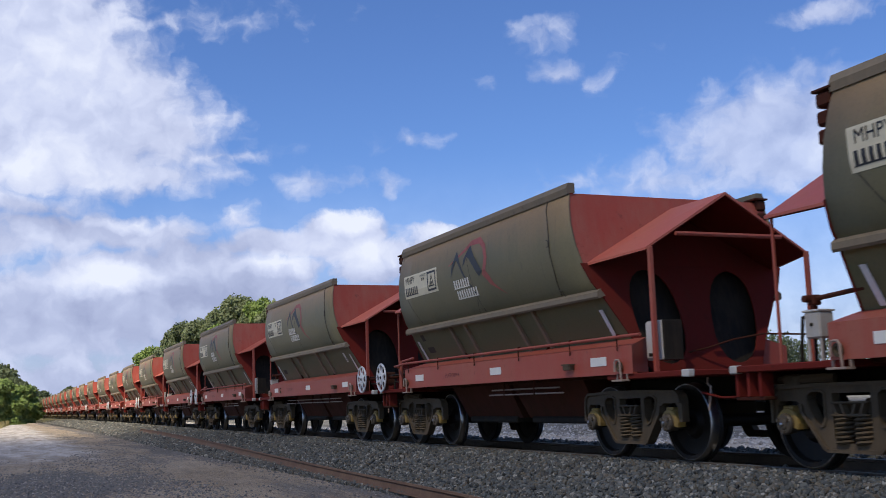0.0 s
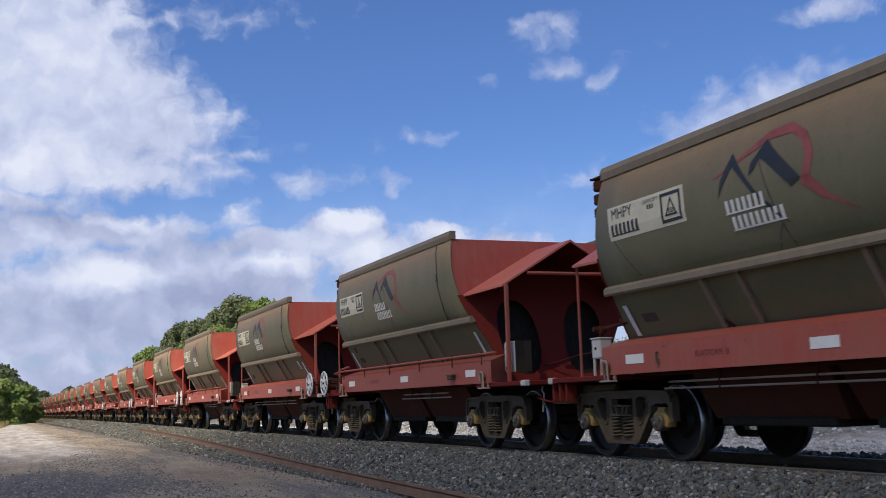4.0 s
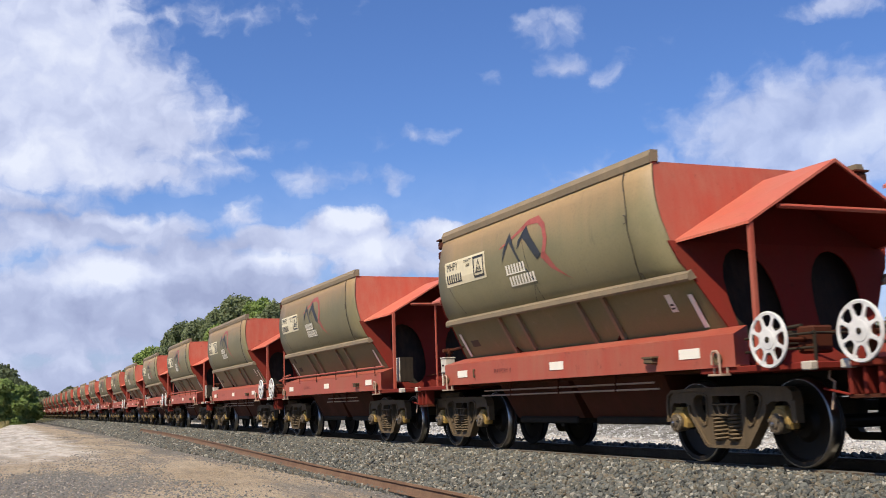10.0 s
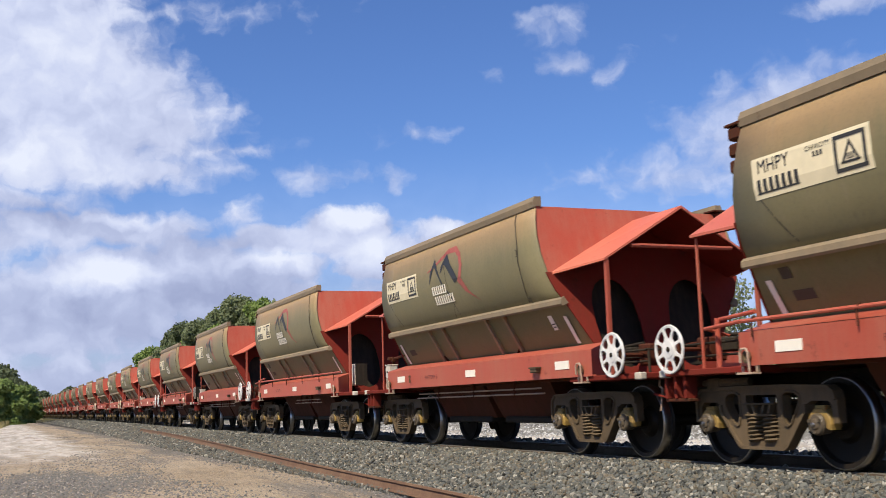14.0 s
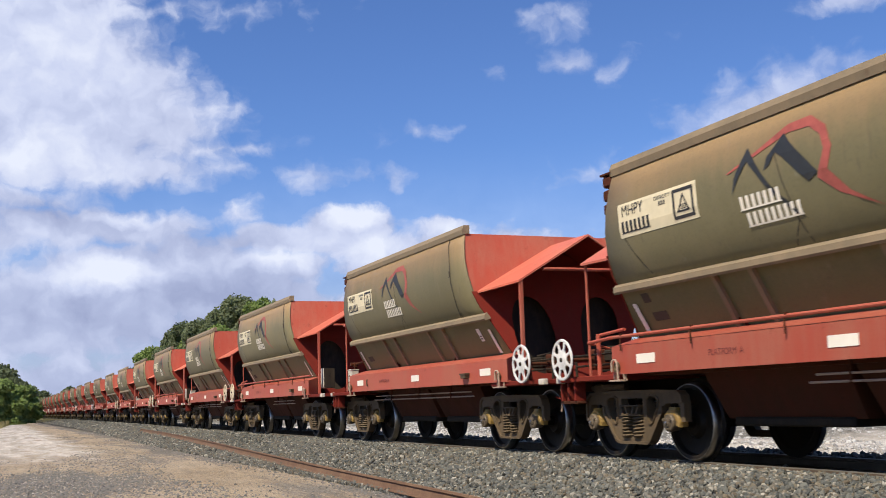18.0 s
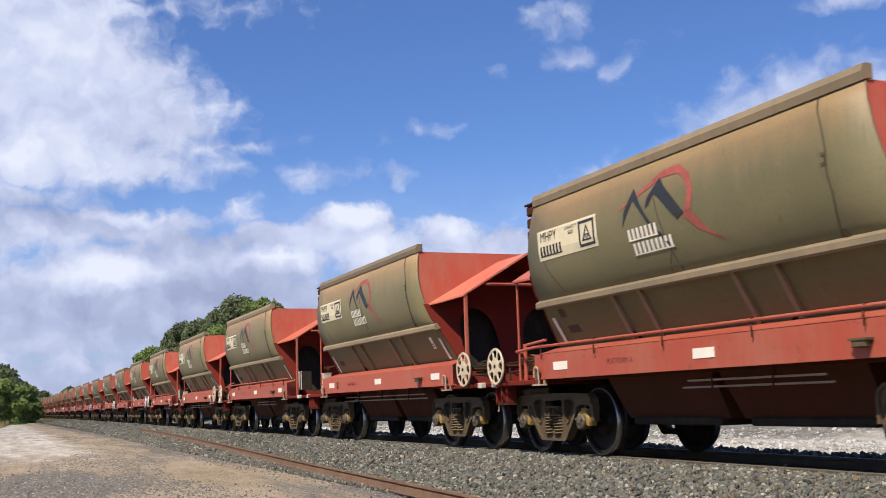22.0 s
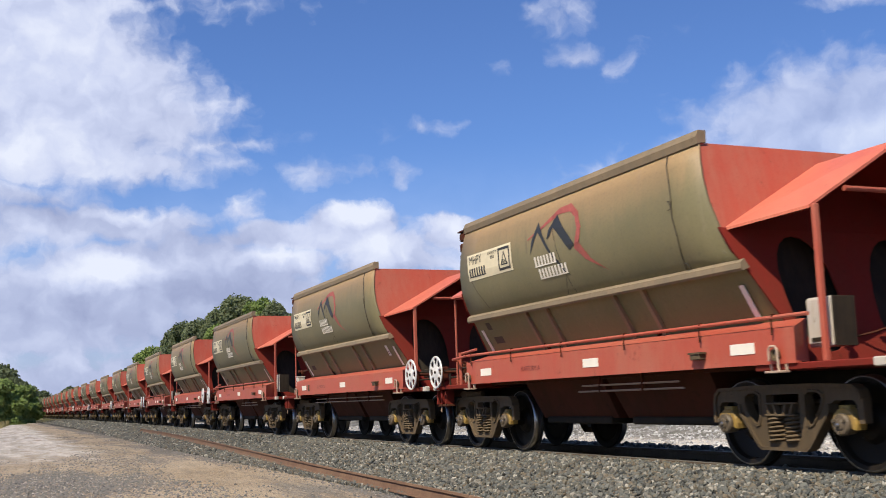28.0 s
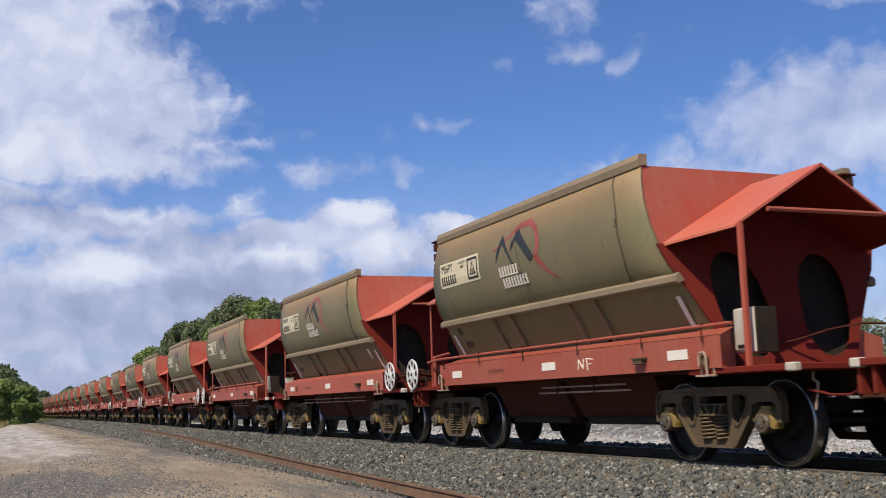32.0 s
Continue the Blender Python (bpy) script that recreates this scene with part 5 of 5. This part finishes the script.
# ---- clouds: a thin shell far above that drifts towards the camera ----
def cloud_material():
    k = Nodes("drifting_cloud")
    p = k.vec("NORMALIZE", k.vec("SUBTRACT", k.coords("Object"), (0, EYE[1], EYE[2])))
    s = k.n("ShaderNodeSeparateXYZ", Vector=p)
    az = k.math("MULTIPLY", k.math("ARCTAN2", k.math("MULTIPLY", s.outputs[1], -1.0), s.outputs[0]), 57.2958)
    el = k.math("MULTIPLY", k.math("ARCSINE", s.outputs[2]), 57.2958)
    q = k.n("ShaderNodeCombineXYZ", X=az, Y=el).outputs[0]
    warp = k.vec("SUBTRACT", k.noise(q, 0.40, 5, 0.56, "Color"), (0.5, 0.5, 0.5))
    q2 = k.vec("ADD", q, k.vec("MULTIPLY", warp, (3.0, 1.9, 0)))
    billow = k.noise(q2, 0.62, 6, 0.47)
    wisp = k.noise(k.vec("MULTIPLY", q2, (0.45, 1.0, 1.0)), 1.1, 6, 0.52)

    def patches(rows, spot=None):
        total = None
        for a, e, ra, re, amount in rows:
            d = k.vec("LENGTH", k.vec("MULTIPLY", k.vec("SUBTRACT", spot or q2, (a, e, 0)), (1 / ra, 1 / re, 0)))
            v = k.math("MULTIPLY_ADD", d, -amount, amount)
            total = v if total is None else k.math("SMOOTH_MAX", total, v, 0.12)
        return total

    bank = patches([(0.2, 19.3, 7.7, 6.0, 1.9), (3.0, 16.5, 7.5, 4.5, 1.9), (1.4, 13.6, 9.8, 3.0, 1.9), (7.0, 14.5, 5.7, 3.0, 1.1),
                    (10.8, 13.6, 3.9, 0.8, 0.55), (9.0, 20.8, 5.4, 0.7, 0.22), (6.2, 12.4, 6.9, 1.2, 1.0)])
    heaps = patches([(6.8, 9.4, 5.4, 1.1, 1.1), (12.0, 10.0, 1.8, 1.2, 0.5), (3.1, 8.8, 3.6, 1.1, 0.9), (-1.0, 8.8, 4.5, 1.6, 1.2), (0.5, 10.7, 6.0, 1.2, 0.8), (13.2, 8.7, 4.4, 1.1, 1.3), (4.2, 9.4, 8.5, 1.3, 1.3), (5.4, 7.2, 6.0, 1.8, 1.6),
                     (1.6, 4.9, 12.5, 3.6, 1.6), (9.1, 6.6, 9.8, 3.0, 1.7), (17.7, 8.9, 3.7, 1.9, 2.0), (14.1, 7.4, 3.9, 1.2, 1.4)])
    heaps2 = patches([(19.8, 7.9, 4.2, 1.8, 1.6), (23.2, 8.7, 2.8, 1.1, 1.4), (26.3, 7.9, 4.8, 1.7, 1.3), (14.6, 4.1, 13.7, 3.0, 1.5),
                      (5.4, 1.4, 15.5, 2.4, 1.2), (29.3, 6.7, 7.7, 2.2, 1.1)])
    veil = patches([(42.5, 13.0, 9.0, 4.4, 1.5), (36.1, 11.4, 7.4, 2.3, 0.75), (44.3, 15.1, 4.8, 1.5, 0.8), (31.0, 11.5, 3.9, 0.8, 0.4),
                    (44.4, 19.3, 3.3, 0.8, 0.9), (-13.0, 11.2, 11.0, 9.0, 1.5), (60.1, 8.8, 11.5, 7.8, 1.3)])
    small = patches([(15.9, 12.1, 2.6, 1.2, 0.72), (18.4, 12.5, 1.5, 0.8, 0.5), (20.2, 12.2, 1.4, 1.3, 0.72), (21.5, 14.3, 2.7, 0.7, 0.55),
                     (29.3, 19.8, 2.7, 1.1, 0.66), (30.1, 17.7, 2.3, 0.9, 0.62), (32.1, 17.1, 2.0, 1.2, 0.40), (35.0, 18.3, 1.8, 0.7, 0.2),
                     (26.0, 17.2, 0.7, 0.4, 0.3), (30.7, 11.6, 1.8, 0.9, 0.5)])
    rest = k.math("SUBTRACT", k.math("MULTIPLY", k.noise(p, 3.2, 5, 0.55), 4.0), 2.45)
    ahead = k.n("ShaderNodeVectorMath", Vector=p)
    ahead.operation = "DOT_PRODUCT"
    ahead.inputs[1].default_value = (0.906, -0.375, 0.2)
    behind = k.span(ahead.outputs["Value"], 0.62, 0.35)
    clear = k.span(k.vec("LENGTH", k.vec("MULTIPLY", k.vec("SUBTRACT", q, (-SUN_AZ, SUN_EL, 0)), (0.06, 0.10, 0))), 0.7, 1.2)
    rest = k.math("SUBTRACT", k.math("MULTIPLY", k.math("MULTIPLY", rest, behind), clear), k.math("MULTIPLY", k.math("SUBTRACT", 1.0, k.math("MULTIPLY", behind, clear)), 1.5))
    dense = k.math("MAXIMUM", k.math("MAXIMUM", bank, k.math("MAXIMUM", heaps, heaps2)), rest)
    grain = k.math("SUBTRACT", k.math("ADD", k.math("MULTIPLY", billow, 0.65), k.math("MULTIPLY", wisp, 0.35)), 0.52)
    cover = k.span(k.math("MULTIPLY_ADD", grain, 2.0, dense), -0.12, 0.72)
    thin = k.math("MULTIPLY", k.span(k.math("MULTIPLY_ADD", grain, 1.9, k.math("MAXIMUM", small, veil)), 0.0, 0.85), 0.74)
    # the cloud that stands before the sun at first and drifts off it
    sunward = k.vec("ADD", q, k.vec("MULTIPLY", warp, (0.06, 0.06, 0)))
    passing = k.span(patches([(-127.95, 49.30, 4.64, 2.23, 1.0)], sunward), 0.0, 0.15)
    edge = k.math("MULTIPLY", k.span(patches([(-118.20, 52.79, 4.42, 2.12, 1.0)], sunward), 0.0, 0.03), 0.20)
    # haze towards the horizon
    haze = k.span(el, 14.0, 0.0, 0.0, 0.74)
    alpha = k.math("MAXIMUM", k.math("MAXIMUM", k.math("MULTIPLY", cover, 0.98), thin), haze)
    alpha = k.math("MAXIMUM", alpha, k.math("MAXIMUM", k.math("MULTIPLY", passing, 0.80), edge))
    # grey undersides and bright tops
    grey = patches([(2.0, 10.0, 6.6, 1.1, 0.8), (9.1, 8.6, 5.4, 1.1, 0.8), (11.7, 6.0, 8.9, 1.8, 1.0), (4.0, 4.9, 11.9, 1.8, 0.7), (14.0, 3.5, 14.9, 3.3, 0.9),
                    (20.1, 6.4, 7.7, 1.2, 0.9), (6.7, 11.0, 4.5, 0.8, 0.5), (43.7, 13.8, 3.6, 0.9, 0.4), (4.1, 1.1, 8.9, 2.1, 0.5)])
    white = patches([(5.4, 7.0, 3.9, 1.1, 1.1), (17.7, 9.9, 2.1, 1.2, 1.2), (18.9, 8.3, 3.3, 1.2, 0.9), (13.8, 7.7, 2.7, 0.8, 1.0), (6.2, 9.9, 2.7, 0.4, 0.8),
                     (2.4, 18.0, 5.7, 4.2, 0.45), (1.4, 12.8, 6.0, 2.1, 0.7), (23.5, 9.0, 1.8, 0.7, 0.7), (44.7, 12.8, 3.3, 1.8, 0.8), (12.0, 10.6, 0.9, 0.5, 0.25)])
    lum = k.math("ADD", k.math("SUBTRACT", k.math("MULTIPLY", k.math("MAXIMUM", white, 0.0), 0.62), k.math("MULTIPLY", k.math("MAXIMUM", grey, 0.0), 0.55)),
                 k.math("MULTIPLY_ADD", k.math("SUBTRACT", billow, 0.5), 1.05, 0.54))
    col = k.ramp(k.math("MULTIPLY_ADD", lum, 1.0, 0.0, clamp=True), (0.0, (0.40, 0.455, 0.69)), (0.35, (0.53, 0.595, 0.84)), (0.65, (0.70, 0.765, 1.0)), (1.0, (0.92, 0.97, 1.12)))
    em = k.n("ShaderNodeEmission", Color=col, Strength=0.735)
    tr = k.t.nodes.new("ShaderNodeBsdfTransparent")
    m = k.n("ShaderNodeMixShader", Fac=alpha)
    k.t.links.new(tr.outputs[0], m.inputs[1])
    k.t.links.new(em.outputs[0], m.inputs[2])
    k.t.links.new(m.outputs[0], k.out.inputs[0])
    return k.mat


def cloud_shell():
    bm = bmesh.new()
    bmesh.ops.create_uvsphere(bm, u_segments=96, v_segments=48, radius=3600)
    bmesh.ops.delete(bm, geom=[v for v in bm.verts if v.co.z < -260], context="VERTS")
    me = mesh_of("clouds", bm, cloud_material(), True)
    return tagged(new("clouds", me), "white and grey cumulus clouds drifting over a blue sky", "clouds", kind="structure")


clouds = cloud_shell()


# ---- sleepers and stones ----
def sleeper_mesh():
    bm = box(-0.11, 0.11, -1.22, 1.22, -0.36, -0.152, bevel=0.02)
    return mesh_of("sleeper", bm, M_SLEEPER)


SLEEPER = sleeper_mesh()
for i in range(110):
    x = -4.0 + 0.68 * i
    ob = new("sleeper", SLEEPER)
    ob.parent = ground
    ob.location = (x, centre(x), 0)
    ob.rotation_euler = (0, 0, radians(heading(x)))

bm = bmesh.new()
bmesh.ops.create_icosphere(bm, subdivisions=1, radius=1)
ICO = np.array([v.co[:] for v in bm.verts])
ICO_F = np.array([[v.index for v in f.verts] for f in bm.faces])
bm.free()


def stones(name, places, sizes, material, rng, label):
    """Angular stones, each one an island of its own, in one mesh."""
    n = len(places)
    v = np.repeat(ICO[None], n, 0)
    v = v * (0.80 + 0.40 * rng.random((n, len(ICO), 1)))
    v = v * (sizes[:, None] * np.stack([0.7 + 0.7 * rng.random(n), 0.7 + 0.7 * rng.random(n), 0.55 + 0.45 * rng.random(n)], 1))[:, None, :]
    ax = rng.normal(size=(n, 4))
    ax /= np.linalg.norm(ax, axis=1)[:, None]
    w, x, y, z = ax.T
    rot = np.stack([np.stack([1 - 2 * (y * y + z * z), 2 * (x * y - z * w), 2 * (x * z + y * w)], 1),
                    np.stack([2 * (x * y + z * w), 1 - 2 * (x * x + z * z), 2 * (y * z - x * w)], 1),
                    np.stack([2 * (x * z - y * w), 2 * (y * z + x * w), 1 - 2 * (x * x + y * y)], 1)], 1)
    v = np.einsum("nij,nkj->nki", rot, v) + places[:, None, :]
    f = ICO_F[None] + (np.arange(n) * len(ICO))[:, None, None]
    me = bpy.data.meshes.new(name)
    me.from_pydata(v.reshape(-1, 3).tolist(), [], f.reshape(-1, 3).tolist())
    me.materials.append(material)
    return tagged(new(name, me), label, "ballast", kind="stuff")


rng = np.random.default_rng(11)


def on_bed(x, d, up=0.0):
    return (x, centre(x) + d, bed(d) + lift(x, centre(x) + d) + up)


pts = []
for x0, x1, count in ((5.0, 17, 33000), (17, 28, 14000), (28, 48, 8500), (48, 80, 5000), (80, 150, 3200)):
    xs = x0 + (x1 - x0) * rng.random(count)
    ds = 0.82 + 2.78 * rng.random(count)
    pts += [on_bed(a, b, 0.044 * rng.random() - 0.008) for a, b in zip(xs, ds)]
pts = np.array(pts)
stones("ballast", pts, (0.0145 + 0.0205 * rng.random(len(pts))) * (1 + 0.022 * np.maximum(0, pts[:, 0] - 19)), M_STONE, rng, "loose grey and tan crushed stone ballast")
xs = 6 + 54 * rng.random(7200)
ds = np.concatenate([-0.68 + 1.36 * rng.random(1700), -0.86 - 2.3 * rng.random(5500)])
pts = np.array([on_bed(a, b, 0.015 * rng.random()) for a, b in zip(xs, ds)])
stones("ballast", pts, 0.028 + 0.028 * rng.random(len(pts)), M_STONE, rng, "crushed stone ballast between and beyond the rails")
xs = 10 + 60 * rng.random(26000) ** 1.4
ds = 3.3 + 9.0 * rng.random(26000)


def gravelly(x, d):
    """How thickly gravel lies on the sandy track."""
    v = noise.noise((x * 0.12, d * 0.8, 7.0)) * 0.7 + 0.25 * noise.noise((x * 0.7, d * 2.1, 3.0))
    v += 0.75 * math.exp(-((x - 19) / 4.0) ** 2 - ((d - 7.3) / 1.3) ** 2)
    v += 0.55 * math.exp(-((x - 33) / 9.0) ** 2 - ((d - 5.6) / 0.9) ** 2)
    v -= 0.8 * smooth(28, 36, x) * smooth(5.6, 6.8, d)
    return v + 0.7 * smooth(4.7, 3.3, d)


xs = np.concatenate([xs, 19.2 + 3.6 * rng.normal(size=14000)])
ds = np.concatenate([ds, 7.2 + 1.1 * rng.normal(size=14000)])
keep = np.array([gravelly(a, b) + 0.62 * rng.random() > 0.50 for a, b in zip(xs, ds)])
pts = np.array([on_bed(a, b) for a, b in zip(xs[keep], ds[keep])])
stones("gravel", pts, (0.009 + 0.017 * rng.random(len(pts)) ** 1.8) * (1 + 0.006 * np.maximum(0, pts[:, 0] - 22)), M_GRAVEL, rng, "blue-grey gravel scattered on the sandy track")

xs = 9 + 40 * rng.random(16000)
ds = -3.0 - 6.5 * rng.random(16000)
pts = np.array([on_bed(a, b) for a, b in zip(xs, ds)])
stones("limestone_rubble", pts, 0.012 + 0.05 * rng.random(len(pts)) ** 4, M_RUBBLE, rng, "pale limestone rubble on white sand beyond the line")

# single stones on the shoulder
bm = bmesh.new()
bmesh.ops.create_icosphere(bm, subdivisions=1, radius=1)
shapes = []
for i in range(8):
    b2 = bm.copy()
    for v in b2.verts:
        v.co *= 0.75 + 0.5 * rng.random()
    shapes.append(mesh_of("stone", b2, M_STONE))
bm.free()
for i in range(290):
    ob = new("stone", shapes[i % 8])
    ob.parent = ground
    ob.location = on_bed(9.5 + 7.5 * rng.random(), 1.3 + 2.0 * rng.random(), 0.022)
    s = 0.024 + 0.018 * rng.random()
    ob.scale = (s * (0.8 + 0.6 * rng.random()), s * (0.8 + 0.6 * rng.random()), s * 0.8)
    ob.rotation_euler = (rng.random() * 6, rng.random() * 6, rng.random() * 6)


def motions():
    """The train runs towards the camera, its wheels turn, and the clouds drift."""
    for k, w in wagons:
        slack = 0.075 if k % 2 == 0 else -0.09  # the couplings are not all drawn out alike
        rows = []
        for i in range(0, 33):
            t = float(i)
            x = RIM0 + RIM_HALF + PITCH * k + slack - run(t)
            rows.append((t, pose(x, centre(x), 0, 0, 0, heading(x))))
        walk(w, rows)
        for ob in w.children:
            if ob.name.split(".")[0] != "wheelset":
                continue
            off = ob.location.copy()
            base = RIM0 + RIM_HALF + PITCH * k + slack + off.x
            # the wheels turn while they pass close by
            ts = [i / 20 for i in range(0, 641) if 2.5 < base - run(i / 20) < 24]
            if len(ts) < 3:
                continue
            turns = [math.degrees(run(t) / 0.462) for t in ts]
            rows = [(t, pose(off.x, off.y, off.z, 0, -(a - turns[0]), 0)) for t, a in zip(ts, turns)]
            if ts[0] > 0.0:
                rows.insert(0, (0.0, pose(off.x, off.y, off.z, 0, 0, 0)))
            if ts[-1] < SECONDS:
                rows.append((SECONDS, rows[-1][1]))
            walk(ob, rows)
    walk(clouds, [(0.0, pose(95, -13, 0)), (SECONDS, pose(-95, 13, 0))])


motions()
